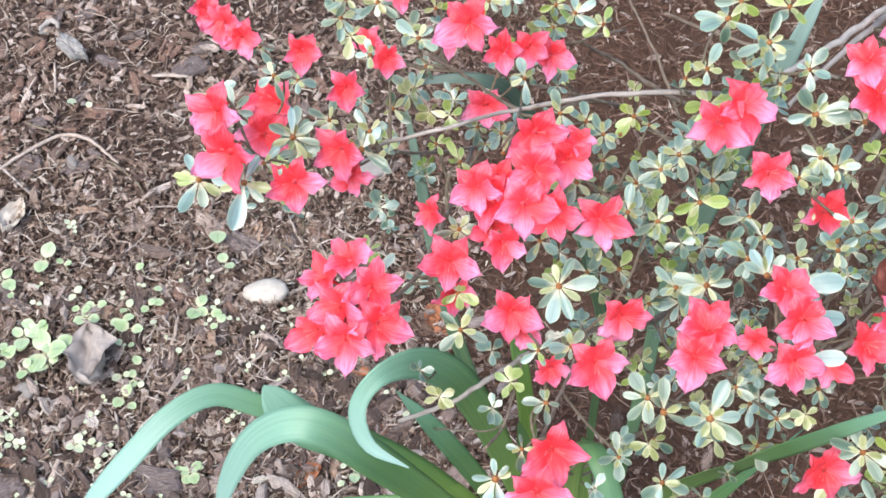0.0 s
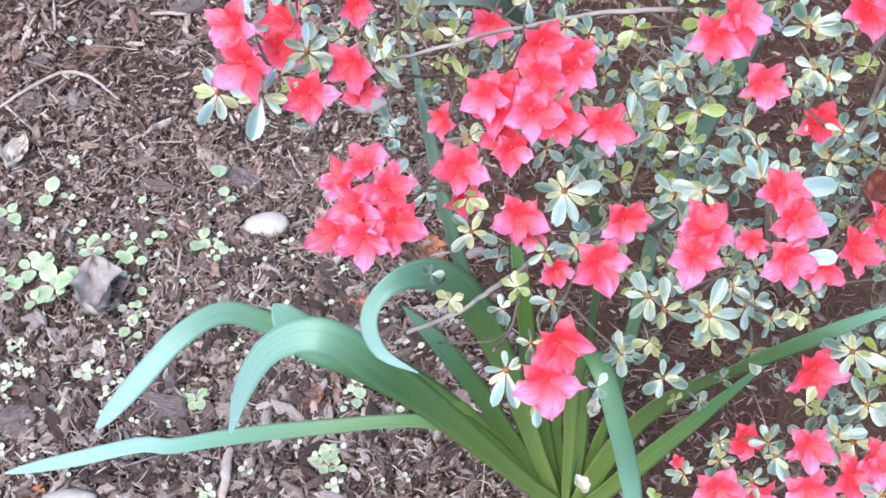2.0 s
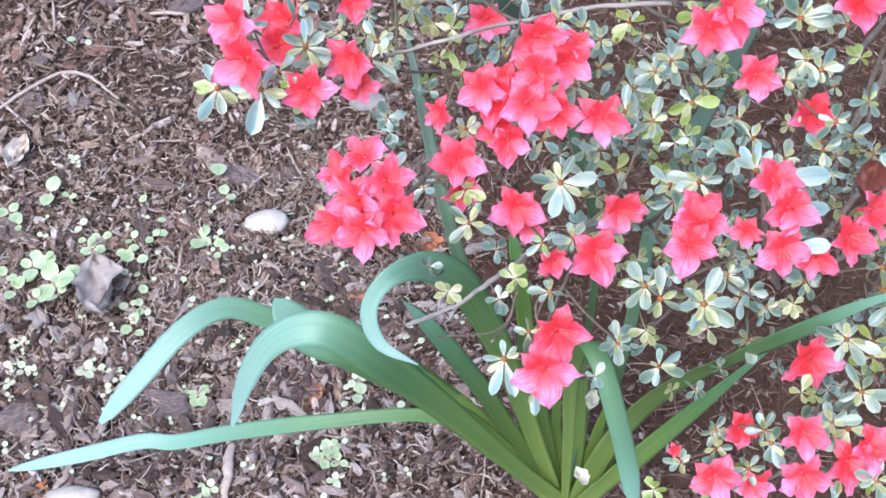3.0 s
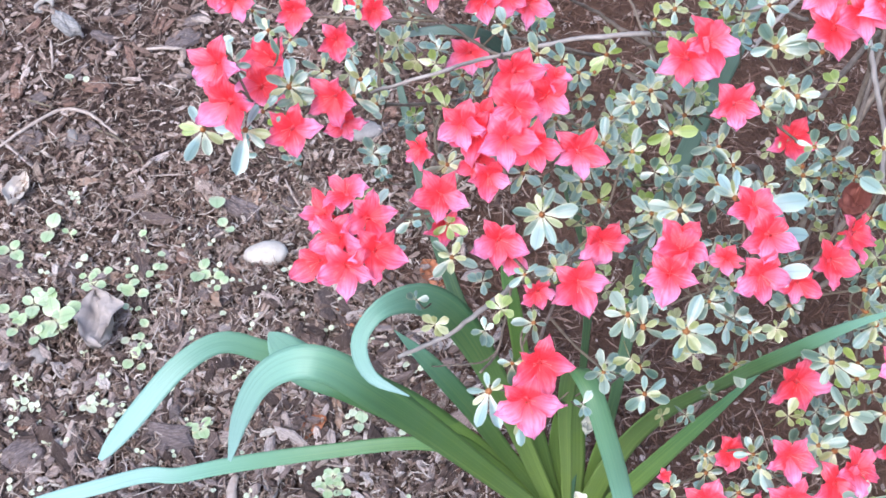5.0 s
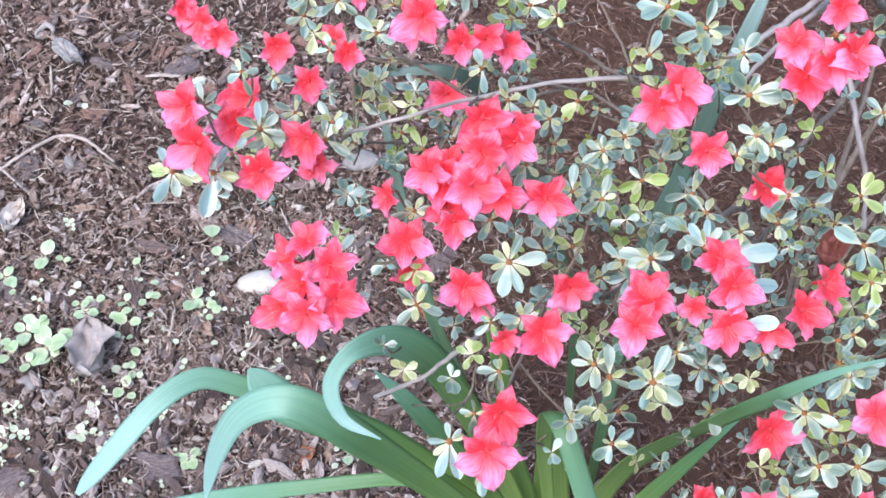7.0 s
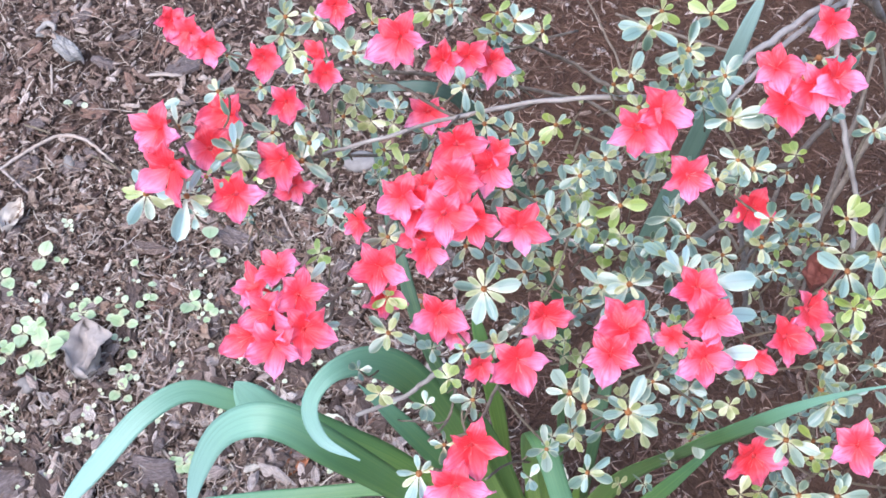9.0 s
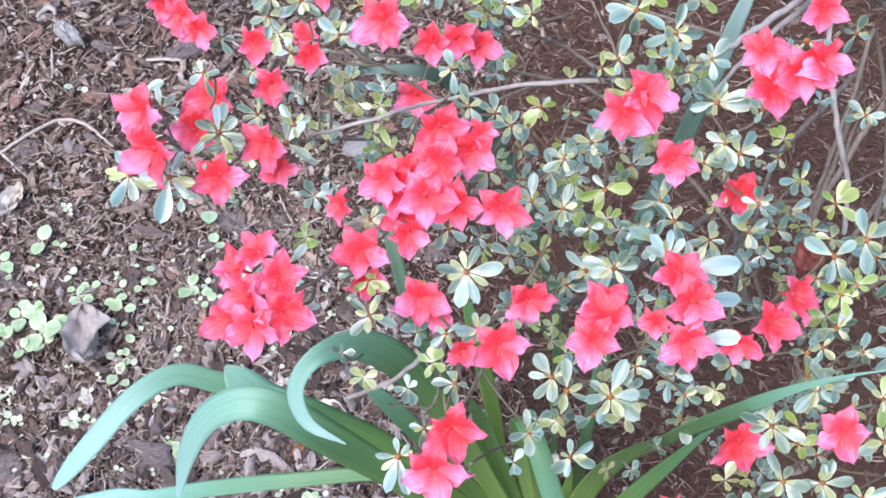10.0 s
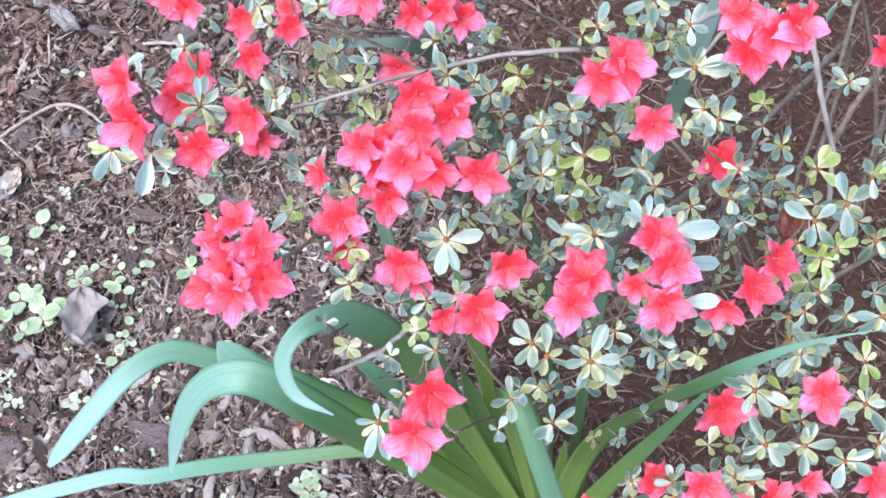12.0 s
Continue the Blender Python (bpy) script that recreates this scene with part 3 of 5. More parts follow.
bloom(0.084, 0.429, 0.830, .15, -.3, size=.0165)
bloom(0.004, 0.420, 0.812, .0, -.3, size=.0165)
bloom(0.032, 0.419, 0.826, .1, -.55, size=.014)
bloom(0.025, 0.447, 0.832, -0.25, -0.1, size=0.0175)
bloom(0.027, 0.439, 0.815, -0.1, -0.5, size=0.015)
bloom(0.006, 0.411, 0.795, 0.2, -0.5, size=0.012)
bloom(0.031, 0.457, 0.835, -0.2, 0.1, size=0.014)
bloom(0.139, 0.384, 0.795, 0, 0.45, size=0.017)
bloom(-0.181, 0.800, 0.640, 0.2, -0.2, size=0.016)
bloom(-0.007, 0.437, 0.833, -.5, -.3, size=.012)
bloom(0.075, 0.473, 0.847, .1, .1, size=.010)
bloom(-0.048, 0.401, 0.848, -0.15, 0.45, size=0.0149)
bloom(-0.035, 0.382, 0.848, 0.25, 0.1, size=0.0162)
bloom(-0.054, 0.374, 0.842, -0.45, 0, size=0.0175)
bloom(-0.032, 0.363, 0.842, 0.3, -0.2, size=0.0162)
bloom(-0.049, 0.356, 0.838, -0.05, -0.35, size=0.0175)
bloom(-0.066, 0.370, 0.826, -0.55, -0.25, size=0.0153)
bloom(-0.062, 0.397, 0.836, -0.5, 0.3, size=0.0144)
bloom(-0.049, 0.381, 0.822, 0.1, -0.1, size=0.0135)
bloom(0.036, 0.402, 0.788, .05, -.2, size=.0165)
bloom(0.043, 0.405, 0.765, .1, -.5, size=.012)
bloom(0.097, 0.403, 0.776, .15, -.3, size=.017)
bloom(0.079, 0.371, 0.784, .05, -.35, size=.018)
bloom(0.058, 0.388, 0.751, .0, -.4, size=.012)
bloom(0.158, 0.507, 0.815, -.15, -.3, size=.019)
bloom(0.175, 0.512, 0.825, .2, -.1, size=.019)
bloom(0.188, 0.487, 0.793, .0, -.35, spin=0, size=.017)
bloom(0.235, 0.501, 0.738, .0, -.15, spin=0, size=.0175)
bloom(0.179, 0.395, 0.813, -.05, .1, size=.0175)
bloom(0.186, 0.378, 0.808, .1, -.1, size=.018)
bloom(0.139, 0.390, 0.791, .1, -.1, size=.017)
bloom(0.129, 0.368, 0.792, -.1, -.1, size=.0175)
bloom(0.180, 0.361, 0.792, .1, -.3, size=.018)
bloom(0.246, 0.416, 0.720, .1, -.2, size=.0185)
bloom(0.262, 0.429, 0.730, .4, .1, size=.018)
bloom(0.226, 0.410, 0.704, .0, -.6, size=.0145)
bloom(0.166, 0.387, 0.774, -.2, -.1, size=.011)
bloom(0.230, 0.375, 0.639, .0, -.2, size=.0205)
bloom(0.243, 0.501, 0.841, -.1, -.1, size=.0175)
bloom(0.236, 0.517, 0.853, -.25, .1, size=.0165)
bloom(0.256, 0.495, 0.858, .15, -.25, size=.018)
bloom(0.269, 0.498, 0.861, .45, .0, size=.018)
bloom(0.317, 0.655, 0.739, .0, -.1, size=.019)
bloom(0.161, 0.310, 0.607, -.1, -.2, size=.018)
bloom(0.204, 0.304, 0.679, .05, -.05, size=.018)
bloom(0.204, 0.286, 0.655, .0, -.5, size=.0165)
bloom(0.184, 0.343, 0.611, .2, .1, size=.014)
bloom(0.188, 0.309, 0.594, .1, -.3, size=.018)
bloom(0.234, 0.293, 0.658, .2, -.1, size=.018)
bloom(0.248, 0.301, 0.663, .4, .1, size=.017)
bloom(0.051, 0.316, 0.793, .1, -.15, size=.018)
bloom(0.041, 0.290, 0.798, -.05, -.2, size=.018)
bloom(0.031, 0.599, 0.735, .0, -.3, size=.017)
bloom(0.043, 0.628, 0.756, -.2, -.1, size=.016)
bloom(0.061, 0.630, 0.757, .1, -.1, size=.016)
bloom(0.077, 0.632, 0.746, .3, -.1, size=.0165)
bloom(0.019, 0.565, 0.844, -.2, -.3, size=.020)
bloom(-0.046, 0.657, 0.741, -.2, .1, size=.012)
bloom(0.277, 0.348, 0.704, -.35, -.1, size=.018)
bloom(0.376, 0.623, 0.693, .3, -.1, size=.018)
bloom(0.138, 0.331, 0.608, .0, .0, size=.006)
bloom(0.271, 0.312, 0.661, .1, .0, size=.012)
bloom(0.309, 0.312, 0.660, .1, -.1, size=.018)
bloom(0.010, 0.658, 0.739, .0, -.2, size=.014)

whorl(-0.084, 0.524, 0.800, .025, 6, 4)
whorl(-0.080, 0.516, 0.795, .019, 6, 3, tone="pale")
whorl(-0.130, 0.539, 0.821, .021, 2, 1)
whorl(-0.147, 0.812, 0.581, .022, 5, 2)
whorl(-0.097, 0.566, 0.805, .020, 5, 2)
whorl(-0.110, 0.746, 0.610, .020, 5, 3)
whorl(-0.065, 0.546, 0.786, .019, 6, 4, tone="pale")
whorl(-0.041, 0.532, 0.791, .022, 6, 3)
whorl(-0.038, 0.524, 0.773, .020, 4, 1)
whorl(-0.031, 0.634, 0.697, .022, 6, 4, tone="pale")
whorl(-0.010, 0.577, 0.821, .021, 5, 3)
whorl(-0.028, 0.577, 0.807, .022, 5, 3, core="lime")
whorl(0.010, 0.611, 0.733, .023, 6, 3)
whorl(0.057, 0.609, 0.749, .022, 5, 2, core="young")
whorl(-0.002, 0.602, 0.695, .018, 4, 2, tone="lime", core="lime")
whorl(0.013, 0.578, 0.704, .021, 6, 2, tone="lime", core="young")
whorl(0.009, 0.438, 0.817, .019, 6, 4, tone="pale")
whorl(0.034, 0.466, 0.846, .018, 3, 1)
whorl(0.007, 0.405, 0.805, .018, 5, 3, tone="lime")
whorl(0.008, 0.386, 0.798, .021, 5, 4, tone="pale")
whorl(0.068, 0.506, 0.830, .020, 5, 3)
whorl(0.092, 0.499, 0.819, .019, 6, 3)
whorl(0.099, 0.529, 0.760, .020, 6, 3, tone="blue")
whorl(0.110, 0.509, 0.822, .021, 6, 2, tone="lime")
whorl(0.102, 0.501, 0.816, .016, 2, 0)
whorl(0.083, 0.509, 0.819, .019, 6, 3)
whorl(0.121, 0.473, 0.818, .019, 6, 4, tone="pale")
whorl(0.101, 0.449, 0.812, .020, 6, 4)
whorl(0.119, 0.453, 0.797, .021, 6, 3, tone="pale")
whorl(0.145, 0.468, 0.794, .022, 7, 2, tone="lime")
whorl(0.172, 0.538, 0.725, .024, 5, 2)
whorl(0.183, 0.490, 0.749, .022, 6, 3, tone="pale")
whorl(0.190, 0.476, 0.747, .021, 5, 3)
whorl(0.213, 0.510, 0.817, .027, 7, 4)
whorl(0.219, 0.498, 0.793, .019, 6, 4, tone="pale")
whorl(0.228, 0.495, 0.787, .026, 6, 4)
whorl(0.206, 0.487, 0.789, .019, 6, 3, tone="pale")
whorl(0.278, 0.519, 0.725, .020, 6, 4, core="lime")
whorl(0.296, 0.522, 0.664, .022, 6, 3)
whorl(0.300, 0.505, 0.716, .022, 6, 2, tone="lime")
whorl(0.149, 0.435, 0.759, .027, 7, 4)
whorl(0.133, 0.440, 0.751, .022, 6, 3)
whorl(0.174, 0.450, 0.763, .025, 7, 2)
whorl(0.239, 0.479, 0.727, .024, 5, 3)
whorl(0.213, 0.536, 0.826, .019, 6, 3)
whorl(0.194, 0.557, 0.816, .019, 6, 3)
whorl(0.267, 0.537, 0.836, .028, 3, 1)
whorl(0.274, 0.438, 0.733, .018, 5, 3)
whorl(0.107, 0.365, 0.757, .024, 6, 3, tone="pale")
whorl(0.115, 0.356, 0.757, .027, 6, 2, tone="pale")
whorl(0.139, 0.351, 0.757, .030, 7, 4)
whorl(0.154, 0.366, 0.763, .016, 5, 3, tone="pale")
whorl(0.186, 0.413, 0.660, .021, 6, 3, tone="blue")
whorl(0.200, 0.415, 0.601, .023, 6, 4, tone="pale")
whorl(0.123, 0.465, 0.518, .022, 5, 1, core="lime")
whorl(0.148, 0.466, 0.516, .028, 3, 1)
whorl(0.225, 0.413, 0.676, .022, 6, 3)
whorl(0.244, 0.371, 0.672, .027, 7, 4, tone="pale")
whorl(0.244, 0.332, 0.676, .026, 6, 3, tone="pale")
whorl(0.265, 0.327, 0.682, .027, 7, 4, tone="pale")
whorl(0.235, 0.312, 0.666, .029, 7, 4)
whorl(0.265, 0.392, 0.696, .026, 6, 4, tone="pale")
whorl(0.271, 0.385, 0.691, .027, 6, 3)
whorl(0.169, 0.350, 0.595, .021, 6, 3)
whorl(0.192, 0.331, 0.631, .020, 6, 3)
whorl(0.223, 0.314, 0.672, .022, 6, 4, tone="pale")
whorl(0.036, 0.318, 0.791, .016, 4, 2)
whorl(0.052, 0.362, 0.760, .019, 6, 2, tone="pale")
whorl(0.067, 0.385, 0.779, .019, 6, 3)
whorl(0.049, 0.384, 0.778, .016, 4, 2, core="lime")
whorl(-0.052, 0.599, 0.834, .021, 7, 4, tone="pale")
whorl(-0.034, 0.598, 0.833, .021, 7, 4, tone="pale")
whorl(-0.015, 0.583, 0.822, .020, 6, 3, tone="pale")
whorl(-0.038, 0.554, 0.832, .019, 4, 2)
whorl(-0.057, 0.604, 0.814, .022, 6, 3)
whorl(0.001, 0.608, 0.815, .018, 4, 2, tone="lime")
whorl(0.037, 0.678, 0.753, .021, 6, 3, tone="lime")
whorl(0.051, 0.680, 0.755, .021, 5, 2)
whorl(0.095, 0.670, 0.746, .022, 6, 2, core="young")
whorl(0.083, 0.682, 0.743, .020, 5, 2, tone="lime")
whorl(0.114, 0.664, 0.741, .020, 5, 1, tone="lime")
whorl(0.083, 0.691, 0.713, .020, 6, 3, core="lime")
whorl(0.173, 0.579, 0.826, .026, 6, 3)
whorl(0.195, 0.563, 0.822, .026, 6, 4)
whorl(0.181, 0.587, 0.832, .020, 6, 2, tone="lime")
whorl(0.216, 0.601, 0.812, .024, 5, 2, tone="lime")
whorl(0.191, 0.570, 0.791, .020, 4, 1, tone="lime")
whorl(0.161, 0.560, 0.804, .022, 4, 2)
whorl(0.171, 0.577, 0.754, .024, 6, 3, tone="lime")
whorl(0.153, 0.576, 0.779, .020, 3, 1, tone="lime")
whorl(0.252, 0.506, 0.857, .028, 4, 2)
whorl(0.342, 0.653, 0.715, .022, 4, 1)
whorl(0.239, 0.501, 0.819, .023, 4, 1)
whorl(0.284, 0.538, 0.665, .022, 5, 2)
whorl(0.284, 0.448, 0.741, .026, 4, 1)
whorl(0.286, 0.427, 0.731, .021, 7, 4, tone="lime", core="lime")
whorl(0.304, 0.457, 0.744, .030, 7, 3)
whorl(0.266, 0.404, 0.702, .026, 3, 1, tone="pale")
whorl(0.167, 0.469, 0.752, .022, 6, 3)
whorl(0.214, 0.475, 0.726, .020, 6, 3, tone="pale")
whorl(0.241, 0.487, 0.726, .024, 4, 1)
whorl(0.270, 0.383, 0.675, .019, 6, 3)
whorl(0.262, 0.372, 0.666, .020, 3, 1, tone="lime")
whorl(0.289, 0.369, 0.694, .021, 5, 3, tone="pale")
whorl(0.299, 0.358, 0.674, .021, 5, 3, tone="pale")
whorl(0.346, 0.606, 0.681, .021, 6, 3)
whorl(0.276, 0.407, 0.703, .022, 5, 3)
whorl(0.141, 0.319, 0.612, .017, 6, 3, tone="pale")
whorl(0.168, 0.339, 0.591, .021, 6, 3)
whorl(0.184, 0.314, 0.609, .022, 6, 3)
whorl(0.188, 0.310, 0.657, .022, 6, 3)
whorl(0.213, 0.405, 0.622, .015, 3, 1, tone="lime")
whorl(0.259, 0.361, 0.666, .020, 4, 1, tone="lime")
whorl(0.212, 0.315, 0.661, .021, 6, 3, tone="pale")
whorl(0.228, 0.284, 0.653, .022, 6, 4)
whorl(0.249, 0.283, 0.652, .022, 6, 4, tone="pale")
whorl(0.176, 0.393, 0.738, .022, 6, 3)
whorl(0.107, 0.478, 0.717, .022, 5, 2, tone="lime")
whorl(0.095, 0.477, 0.741, .022, 5, 2)
whorl(0.053, 0.440, 0.801, .020, 4, 2)
whorl(0.116, 0.505, 0.767, .021, 6, 3)
whorl(0.142, 0.518, 0.776, .022, 6, 3)
whorl(0.157, 0.539, 0.767, .023, 6, 3)
whorl(0.077, 0.484, 0.796, .021, 6, 3)
whorl(-0.016, 0.636, 0.714, .022, 6, 3)
whorl(-0.007, 0.648, 0.723, .020, 6, 3, tone="pale")
whorl(0.027, 0.624, 0.686, .020, 6, 3)
whorl(0.043, 0.620, 0.683, .020, 5, 3)
whorl(0.189, 0.583, 0.696, .021, 5, 2)
whorl(0.286, 0.554, 0.637, .020, 6, 3)
whorl(0.287, 0.594, 0.653, .020, 4, 2)
whorl(0.123, 0.455, 0.713, .019, 6, 3)
whorl(0.182, 0.431, 0.707, .021, 5, 2)
whorl(0.282, 0.388, 0.694, .021, 6, 3)
whorl(-0.094, 0.538, 0.785, .020, 6, 2)
whorl(-0.099, 0.493, 0.812, .019, 4, 2)
whorl(0.326, 0.449, 0.714, .027, 6, 3)
whorl(0.330, 0.415, 0.678, .026, 6, 3)
whorl(0.310, 0.378, 0.687, .022, 6, 3, tone="lime")
whorl(0.301, 0.343, 0.700, .025, 7, 4, tone="pale")
whorl(0.315, 0.337, 0.659, .024, 6, 3)
whorl(0.289, 0.320, 0.673, .023, 6, 4)
whorl(0.295, 0.431, 0.734, .020, 5, 3, tone="lime", core="lime")
whorl(0.321, 0.470, 0.752, .022, 3, 1, tone="lime", core="lime")
whorl(0.292, 0.536, 0.651, .014, 4, 2, tone="lime")
whorl(0.288, 0.422, 0.700, .022, 6, 3, tone="pale")
whorl(0.278, 0.539, 0.642, .020, 4, 2)


spray(-0.137, 0.492, 0.800, [(237, 0.0216, "broad"), (280, 0.0157, "pale"), (322, 0.0139, "young"), (115, 0.0160, "broad"), (165, 0.0139, "lime"), (185, 0.0125, "lime"), (150, 0.0105, "young")])
spray(-0.109, 0.479, 0.812, [(255, 0.0269, "broad"), (105, 0.0166, "pale"), (58, 0.0166, "broad"), (345, 0.0152, "young"), (315, 0.0152, "pale"), (172, 0.0179, "broad"), (195, 0.0138, "young")])
spray(-0.116, 0.524, 0.822, [(98, 0.0138, "blue"), (40, 0.0117, "pale"), (345, 0.0103, "blue"), (200, 0.0090, "young")])
spray(-0.036, 0.411, 0.815, [(45, 0.0145, "blue"), (340, 0.0109, "pale")])
spray(-0.029, 0.382, 0.815, [(5, 0.0115, "blue"), (60, 0.0085, "pale")])
spray(0.189, 0.415, 0.785, [(5, 0.0274, "broad"), (55, 0.0143, "young"), (330, 0.0163, "broad"), (95, 0.0150, "pale"), (20, 0.0163, "pale")])
spray(0.190, 0.396, 0.785, [(352, 0.0254, "broad"), (30, 0.0130, "pale"), (80, 0.0117, "young")])
spray(0.190, 0.378, 0.770, [(2, 0.0228, "broad"), (320, 0.0130, "pale")])
spray(0.178, 0.426, 0.780, [(82, 0.0163, "broad"), (122, 0.0169, "broad"), (48, 0.0143, "pale"), (150, 0.0143, "blue"), (100, 0.0111, "young")])
spray(-0.084, 0.517, 0.805, [(90, 0.0166, "broad"), (150, 0.0152, "pale"), (30, 0.0138, "blue"), (200, 0.0117, "young"), (300, 0.0138, "young"), (345, 0.0152, "pale")])
spray(-0.046, 0.523, 0.785, [(325, 0.0196, "pale"), (90, 0.0143, "blue"), (50, 0.0164, "broad"), (150, 0.0114, "young")])
spray(0.022, 0.307, 0.783, [(170, 0.0119, "blue"), (95, 0.0101, "blue"), (45, 0.0090, "pale"), (215, 0.0107, "young"), (246, 0.0203, "broad"), (283, 0.0203, "broad"), (20, 0.0078, "young")])
spray(0.038, 0.299, 0.765, [(270, 0.0155, "blue"), (250, 0.0090, "young")])
spray(0.062, 0.417, 0.790, [(5, 0.0207, "blue"), (168, 0.0175, "blue"), (255, 0.0201, "broad"), (288, 0.0194, "blue"), (225, 0.0155, "pale"), (62, 0.0168, "blue"), (325, 0.0136, "young"), (100, 0.0117, "young"), (140, 0.0110, "young"), (195, 0.0110, "young")])


def small_leaves():
    """Smaller leaves on side shoots deeper in the bush, with their thin stems."""
    rl = random.Random(31)
    sheets = {k: [leaf_mesh(rl, "small_leaf", m, sl, 0.5, 3, 6) for sl in (0.46, 0.52, 0.58)] for k, m in (("blue", LEAF), ("young", YOUNG), ("lime", LIME))}
    data = {k: ([], [], []) for k in sheets}
    stems, stem_faces = [], []

    def shoot(q, small, large):
        v, f = tube(smooth_path([q + Vector((rl.uniform(-0.01, 0.02), rl.uniform(0.0, 0.03), -0.04)), q + Vector((0.004, 0.006, -0.02)), q], 5), [0.0007] * 5, 4)
        stem_faces.extend([tuple(i + len(stems) for i in g) for g in f])
        stems.extend(v)
        tone = rl.choice(("blue", "blue", "young", "lime"))
        m = BASE @ facing_matrix(q, rl.gauss(0, 0.45), rl.gauss(0, 0.45), rl.uniform(0, 360)) @ Matrix.Scale(rl.uniform(small, large), 4)
        n = rl.choice((4, 5, 5, 6))
        for k in range(n):
            verts, faces, uvs = data[tone]
            me = rl.choice(sheets[tone])
            g = m @ Matrix.Rotation(radians(360 / n * k + rl.uniform(-25, 25)), 4, 'Z') @ Matrix.Translation((0.04, 0, 0)) @ Matrix.Rotation(rl.uniform(-0.8, 0.35), 4, 'Y') @ Matrix.Rotation(rl.uniform(-0.5, 0.5), 4, 'X') @ Matrix.Scale(rl.uniform(0.6, 1.1), 4)
            faces += [tuple(i + len(verts) for i in poly.vertices) for poly in me.polygons]
            verts += [g @ w.co for w in me.vertices]
            uvs += [((i % 3) / 2, (i // 3) / 5) for i in range(18)]

    for p, back, s, low in [e for e in ENDS if e[3] < 0.5 and (e[0].x > -0.02 or e[0].x > -0.12 and e[0].y > 0.515) and e[0].z > 0.58 and (e[0].y > 0.34 or e[0].x > 0.12)]:
        for _ in range(rl.choice((1, 2, 3)) if 0.03 < p.x < 0.20 and p.y > 0.43 else rl.choice((0, 1, 1, 2))):
            q = p + Vector((rl.gauss(0, 0.018), rl.gauss(0, 0.018), -rl.uniform(0.025, 0.11)))
            shoot(q, 0.008, 0.013)
    # the rest of the bush, to the side that the walk leaves out: unseen, added to shade the soil
    for _ in range(430):
        z = rl.uniform(0.35, 0.80)
        shoot(Vector((0.43 + (0.78 - z) * 0.55 + abs(rl.gauss(0, 0.15)), rl.uniform(0.25, 1.15), z)), 0.012, 0.020)
    for tone, (verts, faces, uvs) in data.items():
        ob = part("small_leaves", mesh_from("small_leaves", verts, faces, sheets[tone][0].materials[0], uvs), azalea)
        tagged(ob, "small leaves on side shoots inside the bush", kind="stuff")
    ob = part("side_shoot", mesh_from("side_shoot", [BASE @ q for q in stems], stem_faces, TWIG), azalea)
    tagged(ob, "thin brown side shoots inside the bush", kind="stuff")


small_leaves()


# ---- branches of the azalea ----
NODES = []


def branch(pts, r0, r1, material=BARK, name="branch", label=""):
    n = 6 + 5 * (len(pts) - 1)
    path = smooth_path(pts, n)
    if material is BARK:
        r0, r1 = r0 * 0.62, r1 * 0.8
    rad = [r0 + (r1 - r0) * k / (n - 1) for k in range(n)]
    rb = random.Random(n * 7 + int(pts[0][0] * 1000))
    path = [p + Vector([rb.gauss(0, r * 0.25) for _ in range(3)]) for p, r in zip(path, rad)]
    v, f = tube(path, rad, 8 if r0 > 0.004 else 6, 0.12, rb)
    ob = part(name, mesh_from(name, v, f, material), azalea, BASE.copy(), label)
    NODES.extend((p, r) for p, r in zip(path, rad))
    return ob


branch([(0.43, 0.86, -0.07), (0.42, 0.84, 0.2), (0.513, 0.921, 0.400), (0.451, 0.890, 0.500), (0.397, 0.856, 0.580), (0.331, 0.831, 0.660)], 0.0055, 0.004, label="thick grey woody stem")
branch([(0.451, 0.890, 0.500), (0.380, 0.781, 0.660), (0.317, 0.691, 0.720), (0.275, 0.650, 0.735), (0.244, 0.627, 0.735), (0.214, 0.609, 0.735), (0.183, 0.602, 0.735)], 0.0032, 0.0020, PEELED, label="pale stem with peeling bark")
branch([(0.392, 0.794, 0.640), (0.329, 0.706, 0.700), (0.295, 0.672, 0.710), (0.268, 0.652, 0.700), (0.244, 0.636, 0.680)], 0.0028, 0.0016, PEELED)
branch([(0.180, 0.589, 0.750), (0.118, 0.581, 0.762), (0.051, 0.579, 0.753), (0.007, 0.549, 0.772), (-0.037, 0.553, 0.754)], 0.0018, 0.0012, PEELED, label="long straight grey twig")
branch([(0.065, 0.580, 0.754), (0.049, 0.579, 0.754), (0.020, 0.577, 0.785), (-0.007, 0.570, 0.815)], 0.0018, 0.0013)
branch([(0.054, 0.596, 0.736), (0.040, 0.470, 0.862), (0.033, 0.468, 0.847)], 0.0015, 0.001)
branch([(0.43, 0.86, -0.07), (0.40, 0.78, 0.25), (0.415, 0.794, 0.500), (0.350, 0.703, 0.570), (0.297, 0.627, 0.620), (0.262, 0.604, 0.660), (0.237, 0.582, 0.700)], 0.0045, 0.0026)
branch([(0.297, 0.627, 0.620), (0.283, 0.597, 0.620), (0.263, 0.547, 0.640), (0.230, 0.493, 0.680)], 0.003, 0.0015)
branch([(0.43, 0.86, -0.07), (0.45, 0.75, 0.35), (0.401, 0.756, 0.600), (0.369, 0.691, 0.600), (0.339, 0.630, 0.600), (0.317, 0.583, 0.600), (0.288, 0.511, 0.620)], 0.0034, 0.0018)
